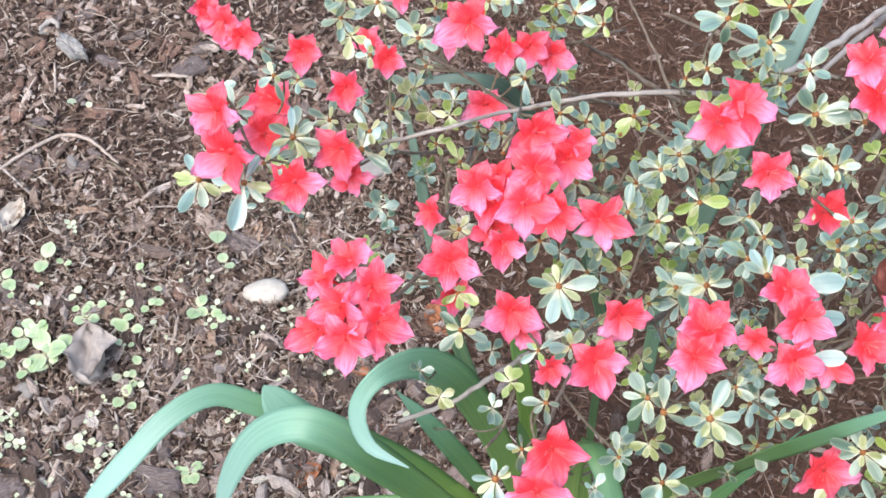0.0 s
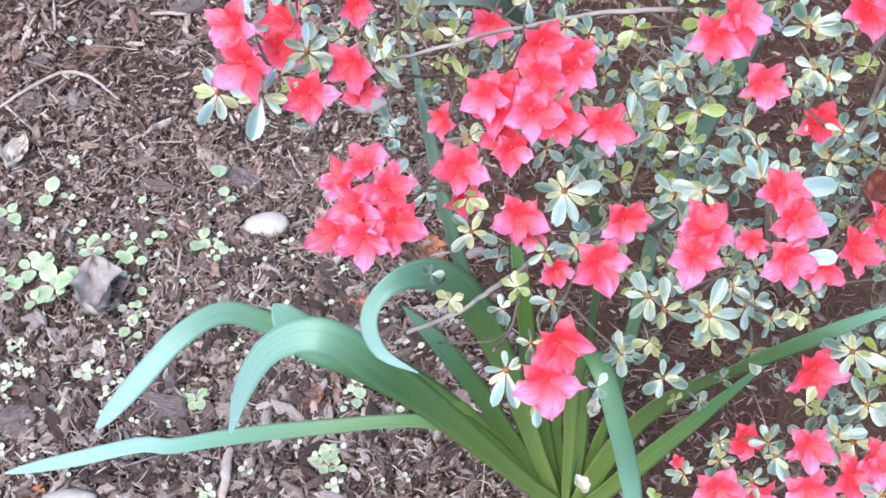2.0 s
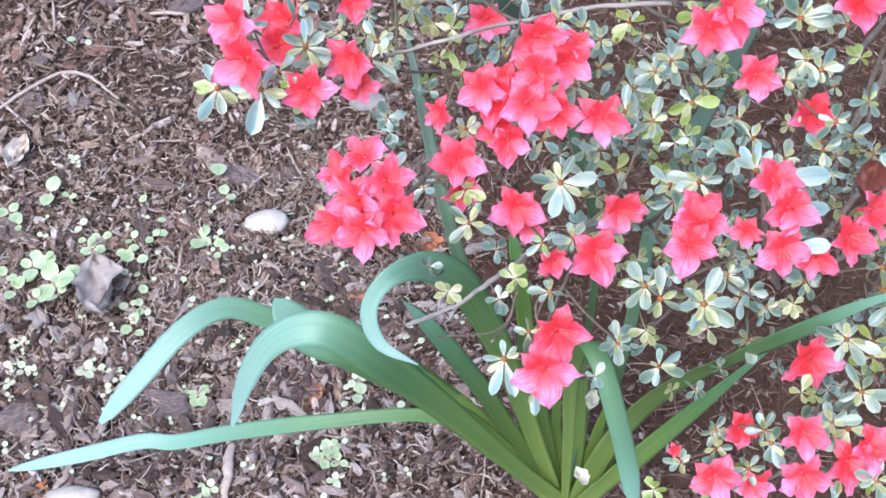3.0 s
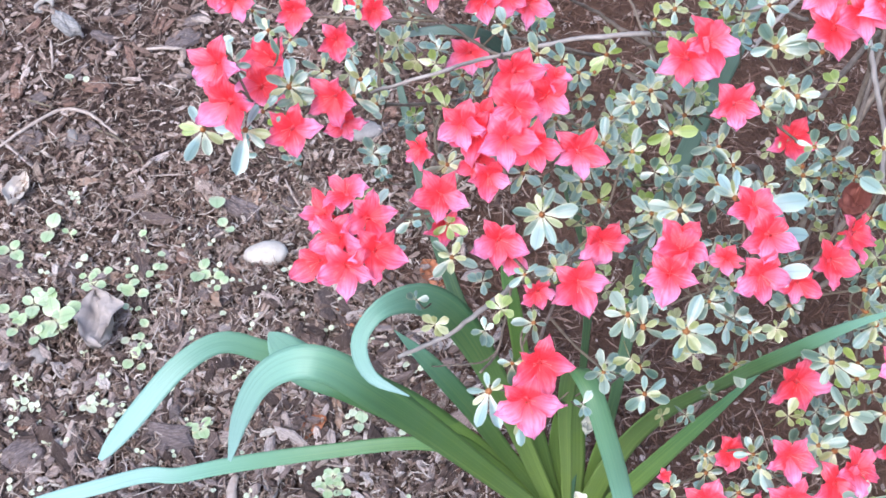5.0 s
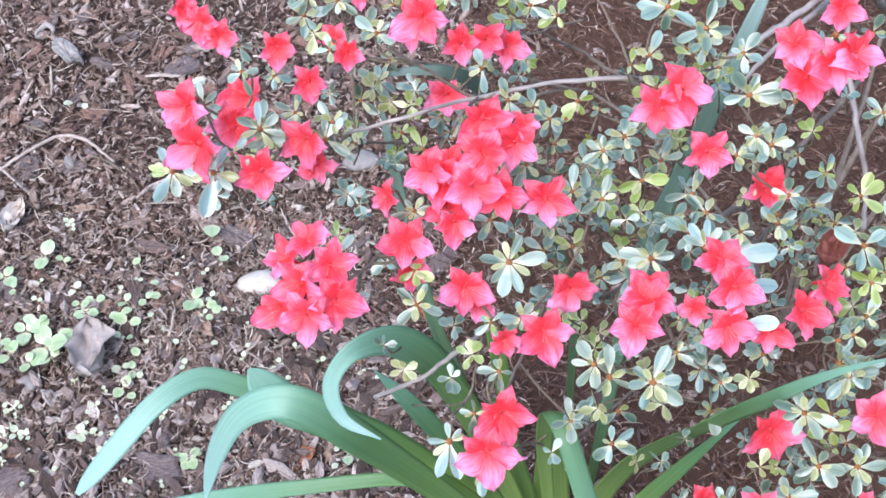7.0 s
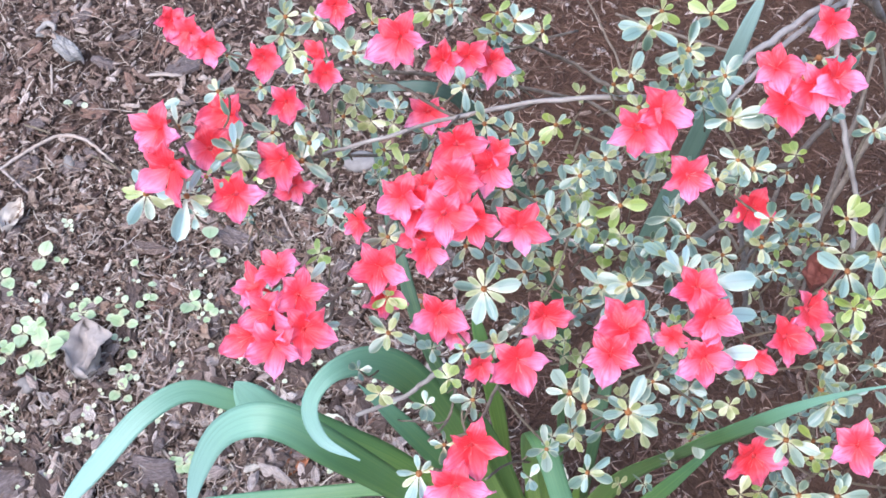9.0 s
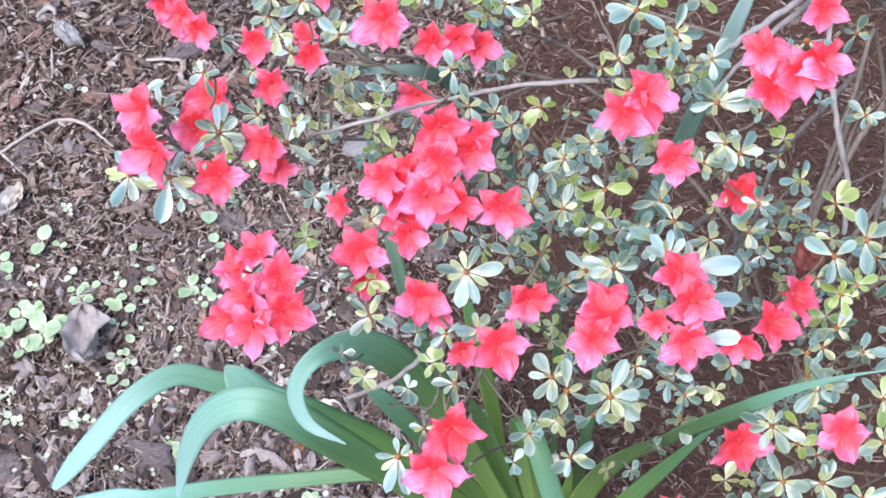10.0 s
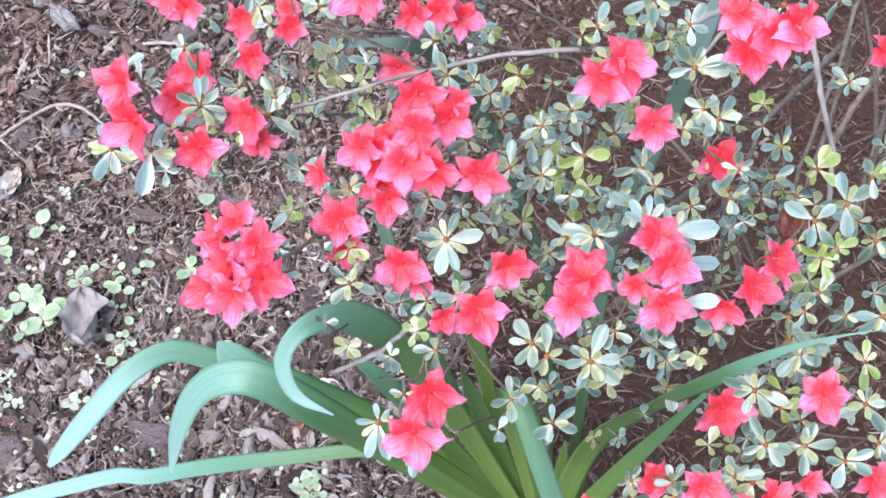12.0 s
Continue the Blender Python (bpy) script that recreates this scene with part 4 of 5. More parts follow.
branch([(0.339, 0.689, 0.740), (0.321, 0.649, 0.720), (0.321, 0.618, 0.700), (0.327, 0.591, 0.670), (0.336, 0.578, 0.640), (0.331, 0.547, 0.620)], 0.0022, 0.002, PEELED, label="bare bleached stem")
branch([(0.45, 0.75, 0.35), (0.437, 0.733, 0.500), (0.360, 0.566, 0.560), (0.307, 0.466, 0.600), (0.272, 0.404, 0.620)], 0.003, 0.0016)
branch([(0.307, 0.466, 0.600), (0.268, 0.408, 0.580), (0.217, 0.330, 0.580), (0.193, 0.328, 0.560)], 0.003, 0.0015)
branch([(0.43, 0.86, -0.07), (0.34, 0.76, 0.22), (0.302, 0.722, 0.420), (0.196, 0.572, 0.560), (0.133, 0.477, 0.660), (0.086, 0.445, 0.700), (0.052, 0.432, 0.700)], 0.006, 0.0022)
branch([(0.050, 0.430, 0.700), (0.033, 0.442, 0.660), (0.005, 0.458, 0.600), (-0.035, 0.470, 0.550)], 0.0019, 0.0017, PEELED, label="broken grey dead twig")
branch([(0.046, 0.428, 0.700), (0.041, 0.424, 0.670), (0.035, 0.416, 0.640), (0.022, 0.389, 0.660)], 0.0016, 0.0012)
branch([(0.035, 0.416, 0.640), (0.024, 0.460, 0.550), (-0.013, 0.518, 0.450)], 0.0012, 0.0009)
branch([(0.196, 0.572, 0.560), (0.158, 0.579, 0.620), (0.100, 0.537, 0.700), (0.057, 0.493, 0.760)], 0.003, 0.0014)
branch([(0.43, 0.86, -0.07), (0.33, 0.82, 0.25), (0.177, 0.895, 0.400), (0.028, 0.746, 0.520), (-0.052, 0.644, 0.640), (-0.097, 0.558, 0.740)], 0.004, 0.0012)
branch([(0.177, 0.895, 0.400), (0.059, 0.825, 0.520), (-0.038, 0.752, 0.620), (-0.111, 0.785, 0.600), (-0.160, 0.804, 0.600)], 0.003, 0.0012)
branch([(0.028, 0.746, 0.520), (-0.002, 0.507, 0.720), (-0.019, 0.428, 0.780), (-0.044, 0.400, 0.800)], 0.003, 0.0015)
branch([(0.133, 0.477, 0.660), (0.140, 0.414, 0.700), (0.141, 0.370, 0.730)], 0.0025, 0.0013)
branch([(0.086, 0.445, 0.700), (0.063, 0.395, 0.700), (0.043, 0.335, 0.740)], 0.002, 0.0013)
branch([(0.302, 0.722, 0.420), (0.252, 0.522, 0.600), (0.205, 0.412, 0.720)], 0.004, 0.0016)
branch([(0.152, 0.779, 0.620), (0.111, 0.728, 0.660), (0.146, 0.763, 0.600), (0.190, 0.761, 0.560), (0.247, 0.787, 0.500)], 0.0016, 0.003)
branch([(0.173, 0.885, 0.550), (0.196, 0.841, 0.520), (0.215, 0.806, 0.480)], 0.0015, 0.002)
branch([(0.186, 0.796, 0.620), (0.220, 0.796, 0.600), (0.287, 0.781, 0.580), (0.339, 0.782, 0.550)], 0.0018, 0.0026)
branch([(0.33, 0.76, 0.22), (0.139, 0.535, 0.360), (0.077, 0.440, 0.520), (0.057, 0.370, 0.640)], 0.002, 0.0012)
branch([(0.265, 0.813, 0.600), (0.304, 0.803, 0.620), (0.336, 0.792, 0.640)], 0.0012, 0.0015)
branch([(0.350, 0.607, 0.600), (0.383, 0.634, 0.580), (0.416, 0.662, 0.560)], 0.0012, 0.0012)
# unseen branches for the leaf mass added to shade the soil
branch([(0.43, 0.86, -0.07), (0.55, 0.78, 0.25), (0.66, 0.66, 0.50), (0.70, 0.58, 0.68)], 0.006, 0.002)
branch([(0.43, 0.86, -0.07), (0.56, 0.92, 0.25), (0.70, 0.98, 0.50), (0.76, 1.00, 0.70)], 0.006, 0.002)
branch([(0.55, 0.78, 0.25), (0.62, 0.58, 0.40), (0.62, 0.42, 0.55), (0.60, 0.34, 0.66)], 0.004, 0.0015)


def grow_twigs():
    rt = random.Random(8)
    for p, back, s, low in sorted(ENDS, key=lambda e: min((e[0] - q).length for q, _ in NODES)):
        start = p + back * s * 1.05
        best, cost = None, 9.0
        for q, r in NODES:
            d = (q - start).length
            c = d + max(0, q.z - start.z + 0.012) * 4 + (0.02 if d < 0.012 else 0)
            if c < cost:
                best, cost, rr = q, c, r
        if (best - start).length > 0.075:
            best = start + Vector((0.012, 0.022, -0.045))
        span = best - start
        path = smooth_path([p + back * s * low, start, start + span * 0.5 - Vector((rt.gauss(0, 0.002), rt.gauss(0, 0.002), 0.08 * span.length)), best], 9)
        r0 = 0.0008
        r1 = min(max(rr * 0.8, 0.0009), 0.0016)
        v, f = tube(path, [r0 + (r1 - r0) * k / 8 for k in range(9)], 5, 0.1, rt)
        part("twig", mesh_from("twig", v, f, TWIG), azalea, BASE.copy())
        NODES.extend((q, 0.0011) for q in path[3:8])


grow_twigs()


# ---- strap-leaved plant ----
CLUMP = (0.127, 0.572, -0.040)
clump = tagged(new("strap_leaf_plant"), "clump of long arching blue-green strap leaves, daffodil-like", "garden plant")
clump.location = CLUMP
UNBASE = Matrix.Translation(-Vector(CLUMP))


def strap(pts, width, tip=0.13, channel=0.13, turn=0.0, pale=1.0, sides=None, sharp=0.6, waist=None, material=None, label="", foot=0.40):
    """A long strap leaf through pts, width in metres. sides: the blade's cross direction at each point where it
    is not turned up to the light; foot: the share of its width that it has at the base; pale: how far its end comes
    along the range from green to blue-grey, which holds waxy leaf colour and painted sky gloss."""
    n, m = 44, 7
    pts = [Vector(pts[0]) - Vector((0, 0, 0.06))] + list(pts)
    path = smooth_path(pts, n)
    cross = smooth_path(sides, n) if sides else None
    verts, uvs = [], []
    side = None
    for i, p in enumerate(path):
        d = (path[min(i + 1, n - 1)] - path[max(i - 1, 0)]).normalized()
        if cross:
            side = cross[i]
        elif side is None:
            side = d.cross(Vector((0.0, -0.5, 0.86)))
        side = (side - d * side.dot(d)).normalized()
        want = d.cross(Vector((0.0, -0.5, 0.86)))
        if want.length > 0.35 and not cross:
            want.normalize()
            if want.dot(side) < 0:
                want = -want
            side = (side * 0.75 + want * 0.25).normalized()
        sd = Matrix.Rotation(radians(turn) * math.sin(i / (n - 1) * math.pi), 3, d) @ side
        up = sd.cross(d).normalized()
        s = i / (n - 1)
        x = max(0.0, (s - 1 + tip) / tip)
        w = width * 0.5 * (foot + (1 - foot) * min(1, s / 0.5)) * max(0.03, 1 - x ** 2) ** sharp
        if waist:
            w *= 1 - waist[2] * math.exp(-((s - waist[0]) / waist[1]) ** 2)
        ripple = 0.02 * width * math.sin(s * 23 + width * 900)
        for lower in (0, 1):
            for k in range(m):
                g = k / (m - 1) * 2 - 1
                drop = 0.0012 * (1 - 0.75 * abs(g)) * lower
                verts.append(p + sd * g * w * (1 - 0.012 * lower) + up * (channel * w * g * g * (1 - 0.5 * s) + ripple * g - drop))
                uvs.append((k / (m - 1), s * pale))
    faces = []
    for i in range(n - 1):
        a, b = i * 2 * m, (i + 1) * 2 * m
        for k in range(m - 1):
            faces.append((a + k, a + k + 1, b + k + 1, b + k))
            faces.append((a + m + k + 1, a + m + k, b + m + k, b + m + k + 1))
        faces.append((a + m, a, b, b + m))
        faces.append((a + m - 1, a + 2 * m - 1, b + 2 * m - 1, b + m - 1))
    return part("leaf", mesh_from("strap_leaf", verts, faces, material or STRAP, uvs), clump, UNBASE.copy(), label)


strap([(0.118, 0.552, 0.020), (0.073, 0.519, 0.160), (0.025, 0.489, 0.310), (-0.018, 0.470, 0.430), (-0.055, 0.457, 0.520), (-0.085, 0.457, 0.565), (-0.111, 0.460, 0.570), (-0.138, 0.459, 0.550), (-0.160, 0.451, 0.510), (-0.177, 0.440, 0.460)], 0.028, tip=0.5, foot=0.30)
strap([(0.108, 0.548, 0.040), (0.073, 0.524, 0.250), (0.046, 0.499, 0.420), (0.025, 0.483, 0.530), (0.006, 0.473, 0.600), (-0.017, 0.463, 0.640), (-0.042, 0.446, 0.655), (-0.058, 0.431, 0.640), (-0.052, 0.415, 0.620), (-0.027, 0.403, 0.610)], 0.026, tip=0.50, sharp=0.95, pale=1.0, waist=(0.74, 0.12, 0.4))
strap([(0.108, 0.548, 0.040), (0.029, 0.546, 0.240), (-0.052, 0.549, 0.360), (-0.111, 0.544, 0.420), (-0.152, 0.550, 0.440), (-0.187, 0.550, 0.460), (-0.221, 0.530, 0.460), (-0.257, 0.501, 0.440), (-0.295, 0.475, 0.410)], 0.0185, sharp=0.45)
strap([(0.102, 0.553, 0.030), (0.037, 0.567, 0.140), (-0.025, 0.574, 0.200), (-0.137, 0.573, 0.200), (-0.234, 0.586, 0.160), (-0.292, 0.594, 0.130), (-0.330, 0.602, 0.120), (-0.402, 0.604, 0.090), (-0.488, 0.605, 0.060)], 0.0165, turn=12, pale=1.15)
strap([(0.106, 0.546, 0.060), (0.049, 0.529, 0.260), (0.022, 0.519, 0.360), (-0.011, 0.517, 0.450), (-0.040, 0.525, 0.500)], 0.017, pale=0.7, tip=0.3, sharp=1.0)
strap([(0.098, 0.551, 0.050), (-0.003, 0.543, 0.280), (-0.079, 0.533, 0.400), (-0.122, 0.540, 0.430), (-0.147, 0.556, 0.460)], 0.034, tip=0.18, sharp=0.7, pale=0.78)
strap([(0.095, 0.554, 0.050), (0.055, 0.573, 0.250), (0.031, 0.585, 0.360), (0.009, 0.606, 0.440), (-0.007, 0.653, 0.500), (-0.018, 0.716, 0.530), (-0.027, 0.769, 0.550)], 0.012, tip=0.4, pale=0.72, material=SHADESTRAP)
strap([(0.130, 0.549, 0.020), (0.148, 0.514, 0.250), (0.165, 0.457, 0.450), (0.197, 0.409, 0.590), (0.225, 0.388, 0.660), (0.246, 0.378, 0.700), (0.271, 0.370, 0.730), (0.298, 0.362, 0.752), (0.320, 0.354, 0.766)], 0.027, tip=1.0, pale=0.95, sharp=2.4, foot=1.0)
strap([(0.135, 0.544, 0.030), (0.164, 0.508, 0.200), (0.195, 0.487, 0.330), (0.229, 0.481, 0.420), (0.271, 0.492, 0.480)], 0.026, tip=0.95, pale=0.62, sharp=1.2, foot=0.9)
strap([(0.117, 0.547, 0.030), (0.103, 0.502, 0.280), (0.093, 0.470, 0.450), (0.092, 0.443, 0.560), (0.100, 0.417, 0.580), (0.111, 0.388, 0.550), (0.122, 0.371, 0.500), (0.129, 0.353, 0.460)], 0.0155, pale=0.75)
strap([(0.117, 0.549, 0.030), (0.118, 0.540, 0.200), (0.128, 0.543, 0.300)], 0.009)
strap([(0.150, 0.591, 0.020), (0.159, 0.580, 0.240), (0.176, 0.621, 0.330), (0.193, 0.668, 0.400), (0.217, 0.697, 0.450), (0.240, 0.719, 0.500), (0.262, 0.733, 0.570), (0.284, 0.750, 0.640), (0.298, 0.763, 0.670)], 0.0165, tip=0.3, pale=1.12, material=SHADESTRAP)
strap([(0.083, 0.618, 0.060), (0.075, 0.597, 0.250), (0.067, 0.592, 0.360), (0.059, 0.597, 0.440), (0.054, 0.607, 0.470)], 0.015, pale=0.45, tip=0.4)
strap([(0.131, 0.591, 0.040), (0.132, 0.609, 0.250), (0.132, 0.617, 0.420), (0.113, 0.618, 0.530), (0.092, 0.647, 0.600), (0.058, 0.653, 0.678), (0.034, 0.645, 0.709), (0.006, 0.647, 0.711), (-0.018, 0.645, 0.709)], 0.012, tip=0.5, turn=20, pale=1.0, material=SHADESTRAP)
strap([(0.121, 0.553, 0.020), (0.087, 0.549, 0.160), (0.074, 0.544, 0.270)], 0.014, pale=0.3, tip=0.5)
strap([(0.124, 0.553, 0.020), (0.101, 0.551, 0.180), (0.097, 0.545, 0.300)], 0.014, pale=0.25, tip=0.5)
strap([(0.131, 0.552, 0.020), (0.137, 0.542, 0.170), (0.142, 0.535, 0.280)], 0.015, pale=0.22, tip=0.5)
strap([(0.124, 0.551, 0.020), (0.051, 0.532, 0.200), (0.012, 0.520, 0.300), (-0.008, 0.512, 0.340)], 0.015, pale=0.4, tip=0.5)
strap([(0.112, 0.553, 0.020), (0.088, 0.545, 0.180), (0.070, 0.533, 0.330), (0.055, 0.520, 0.450)], 0.023, pale=0.42, tip=0.5)
strap([(0.126, 0.553, 0.020), (0.117, 0.538, 0.200), (0.109, 0.520, 0.360), (0.104, 0.505, 0.450)], 0.023, pale=0.40, tip=0.5)
strap([(0.135, 0.552, 0.020), (0.150, 0.532, 0.180), (0.158, 0.512, 0.300)], 0.021, pale=0.34, tip=0.5)


# ---- loose things on the ground ----
def rest(x, y, up=0.0):
    return Vector((x, y, ground_height(x, y) + up))


def pebble(x, y, sx, sy, sz, rot, material, label, name="pebble", seed=1):
    rp = random.Random(seed)
    verts, faces = [], []
    nu, nv = 16, 9
    off = Vector((rp.random() * 9, rp.random() * 9, 0))
    for j in range(nv):
        th = math.pi * j / (nv - 1)
        for i in range(nu):
            ph = 2 * math.pi * i / nu
            d = Vector((math.sin(th) * math.cos(ph), math.sin(th) * math.sin(ph), math.cos(th)))
            k = 1 + 0.14 * noise.noise(d * 1.3 + off) + 0.05 * noise.noise(d * 3.5 + off)
            verts.append((d.x * sx * k, d.y * sy * k, d.z * sz * k))
    for j in range(nv - 1):
        for i in range(nu):
            i2 = (i + 1) % nu
            faces.append((j * nu + i, (j + 1) * nu + i, (j + 1) * nu + i2, j * nu + i2))
    ob = new(name, mesh_from(name, verts, faces, material))
    ob.matrix_world = Matrix.Translation(rest(x, y, sz * 0.7 + 0.006)) @ Matrix.Rotation(radians(rot), 4, 'Z')
    return tagged(ob, label, "stone")


def stick(pts, r, material, label, name="stick", flat=1.0, group=""):
    """A twig, root or splinter lying along pts (x, y) on the mulch."""
    n = max(6, 4 * len(pts))
    path = smooth_path([rest(x, y, 0.012 + r) for x, y in pts], n)
    rs = random.Random(int(abs(pts[0][0]) * 9999))
    path = [p + Vector((rs.gauss(0, r * 0.2), rs.gauss(0, r * 0.2), 0)) for p in path]
    v, f = tube(path, [r * (0.55 + 0.45 * math.sin(math.pi * (k + 0.6) / n)) for k in range(n)], 7, 0.15, rs)
    v = [Vector((q.x, q.y, path[i // 7].z + (q.z - path[i // 7].z) * flat)) for i, q in enumerate(v)]
    return tagged(new(name, mesh_from(name, v, f, material)), label, "twig" if name != "wood_chip" else "wood chip", group)


def chip(x, y, L, W, H, rot, material, label, name="bark_chip", seed=0, tilt=0.15, group="loose bark chips", up=0.006):
    """A single thick slab of bark with a broken outline."""
    rc = random.Random(seed * 31 + int(x * 1000))
    n = 18
    out = []
    for k in range(n):
        a = k / n * 2 * math.pi + rc.uniform(-0.12, 0.12)
        e = abs(math.cos(a)) ** 0.6 * math.copysign(1, math.cos(a)), abs(math.sin(a)) ** 0.75 * math.copysign(1, math.sin(a))
        r = rc.uniform(0.74, 1.10)
        out.append((e[0] * L / 2 * r, e[1] * W / 2 * rc.uniform(0.8, 1.08)))
    bend = rc.gauss(0, 0.1) * L
    off = Vector((rc.random() * 30, rc.random() * 30, 0))
    verts, uvs = [], []
    for g, zz in ((0.92, 0.0), (1.0, H * 0.45), (0.90, H * 0.85), (0.60, H), (0.28, H * 1.05)):
        for px, py in out:
            ridge = noise.noise(Vector((px * g * 40, py * g * 240, 0)) + off)
            verts.append((px * g, py * g, zz + bend * (px / L) ** 2 * 2 + (0.45 * ridge if zz > 0 else 0.1) * H))
            uvs.append((px * g, py * g + zz))
    faces = [tuple(range(n))[::-1], tuple(4 * n + k for k in range(n))]
    for j in range(4):
        for k in range(n):
            k2 = (k + 1) % n
            faces.append((j * n + k, j * n + k2, (j + 1) * n + k2, (j + 1) * n + k))
    ob = new(name, mesh_from(name, verts, faces, material, uvs, smooth=False))
    ob.matrix_world = Matrix.Translation(rest(x, y, up)) @ Euler((rc.gauss(0, tilt), rc.gauss(0, tilt), radians(rot))).to_matrix().to_4x4()
    return tagged(ob, label, "bark chip" if name == "bark_chip" else "wood chip", group)


def dry_leaf(x, y, L, W, rot, material, label, curl=0.5, seed=0, up=0.006, z=None, crumple=0.30, folds=0.0):
    """A fallen leaf, crumpled and curled."""
    rl = random.Random(seed)
    nu, nv = 17, 23
    verts, uvs = [], []
    off = Vector((rl.random() * 20, rl.random() * 20, 0))
    for j in range(nv):
        s = j / (nv - 1)
        w = W / 2 * max(0.03, math.sin(math.pi * s ** 0.85) ** 0.7)
        for i in range(nu):
            q = i / (nu - 1) * 2 - 1
            px, py = (s - 0.5) * L, q * w * (1 + 1.1 * crumple * noise.noise(Vector((s * 6, q, 3)) + off))
            pz = curl * W * (q * q * 0.55 + 0.5 * (s - 0.5) ** 2) + crumple * W * noise.noise(Vector((s * 3.5, q * 1.6, 0)) + off) + 0.4 * crumple * W * noise.noise(Vector((s * 9, q * 5, 0)) + off)
            pz += folds * W * (abs(math.sin(q * 2.6 + 2.5 * s + 0.6)) + 0.5 * abs(math.sin(q * 4.1 - 4 * s)))
            py += folds * W * (0.6 * math.sin(4.5 * s + 1.0) + 0.9 * noise.noise(Vector((s * 5, q * 2.5, 7)) + off))
            px += folds * L * 0.45 * noise.noise(Vector((s * 2.5, q * 3, 11)) + off)
            verts.append((px, py, pz))
            uvs.append((i / (nu - 1), s))
    k = len(verts)
    verts += [(a, b, c - 0.0007) for a, b, c in verts]
    faces = grid_faces(nu, nv) + [tuple(reversed(q)) for q in grid_faces(nu, nv, k)]
    ob = new("dead_leaf", mesh_from("dead_leaf", verts, faces, material, uvs + uvs))
    p = rest(x, y, up + 0.004) if z is None else Vector((x, y, z))
    ob.matrix_world = Matrix.Translation(p) @ Euler((rl.gauss(0, 0.12), rl.gauss(0, 0.12), radians(rot))).to_matrix().to_4x4()
    return tagged(ob, label, "dead leaf")


def round_leaf_mesh(material, name):
    """A broad seedling leaf: unit length along +x."""
    nu, nv = 7, 8
    verts, uvs = [], []
    for j in range(nv):
        s = j / (nv - 1)
        w = 0.43 * math.sin(math.pi * s ** 0.9) ** 0.55 if 0 < s < 1 else 0.02
        for i in range(nu):
            q = i / (nu - 1) * 2 - 1
            verts.append((s, q * w, 0.10 * q * q * w + 0.05 * math.sin(s * 3.1)))
            uvs.append((i / (nu - 1), s))
    return mesh_from(name, verts, grid_faces(nu, nv), material, uvs)


ROUND = {"green": round_leaf_mesh(SEEDLING, "leaf"), "pale": round_leaf_mesh(COTYLEDON, "cotyledon")}
sd = random.Random(77)


def seedling(x, y, size=0.016, leaves=2, tone="green", spin=None, rise=0.02, label="small green weed seedling with round leaves on mulch"):
    """A weed seedling: thin stem with round leaves."""
    base = rest(x, y)
    w = new("seedling")
    w.location = base
    tagged(w, label, "weed", "weed seedlings")
    v, f = tube(smooth_path([(0, 0, -0.004), (sd.uniform(-0.003, 0.003), sd.uniform(-0.003, 0.003), rise * 0.6), (0, 0, rise)], 5), [0.0008] * 5, 5)
    part("stem", mesh_from("stem", v, f, SEEDLING), w)
    sp = sd.uniform(0, 360) if spin is None else spin
    for k in range(leaves):
        s = size * sd.uniform(0.66, 0.98)
        part("leaf", ROUND[tone], w, Matrix.Translation((0, 0, rise)) @ Matrix.Rotation(radians(sp + 360 / leaves * k + sd.uniform(-14, 14)), 4, 'Z') @ Matrix.Translation((size * (0.08 if leaves > 1 else -0.40), 0, 0)) @ Matrix.Rotation(sd.uniform(-0.35, 0.05), 4, 'Y') @ Matrix.Rotation(sd.uniform(-0.2, 0.2), 4, 'X') @ Matrix.Scale(s, 4))
    return w


pebble(-0.226, 0.974, 0.029, 0.019, 0.014, 3, STONE, "smooth pale oval pebble on mulch")
pebble(-0.496, 0.823, 0.011, 0.009, 0.007, 20, GREYSTONE, "small pale grey stone on mulch", seed=4)
pebble(-0.492, 0.819, 0.010, 0.009, 0.007, 60, GREYSTONE, "small pale grey stone on mulch", seed=6)
pebble(-0.433, 0.589, 0.036, 0.015, 0.013, 5, STONE, "pale rounded stone half under mulch", seed=9)
pebble(-0.489, 1.176, 0.008, 0.013, 0.006, 20, GREYSTONE, "small grey stone on mulch", seed=12)
pebble(-0.092, 1.176, 0.026, 0.017, 0.009, 5, GREYSTONE, "flat grey stone under the azalea", seed=15)
stick([(-0.607, 1.131), (-0.580, 1.154), (-0.545, 1.187), (-0.508, 1.217), (-0.472, 1.210), (-0.447, 1.189), (-0.427, 1.170)], 0.0026, BLEACHED, "curved pale root lying on mulch", "root", 1.0)
stick([(-0.458, 1.183), (-0.430, 1.168), (-0.419, 1.159)], 0.0016, TWIG, "thin brown root end on mulch", "root", 1.0)
stick([(-0.562, 1.407), (-0.547, 1.425), (-0.534, 1.412)], 0.004, PEELED, "curved grey wood strip on mulch", "wood_chip", 1.0)
stick([(-0.397, 1.328), (-0.371, 1.329), (-0.347, 1.328)], 0.0035, BLEACHED, "pale wood splinter on mulch", "wood_chip", 0.6)
stick([(-0.533, 1.348), (-0.528, 1.318), (-0.524, 1.290)], 0.0018, BLEACHED, "thin pale wood splinter on mulch", "wood_chip", 1.0)
stick([(-0.390, 1.106), (-0.381, 1.118), (-0.373, 1.129)], 0.0022, BLEACHED, "thin pale wood splinter on mulch", "wood_chip", 1.0)
stick([(-0.555, 1.236), (-0.535, 1.228), (-0.517, 1.220)], 0.0018, TWIG, "thin brown twig on mulch", "stick", 1.0)
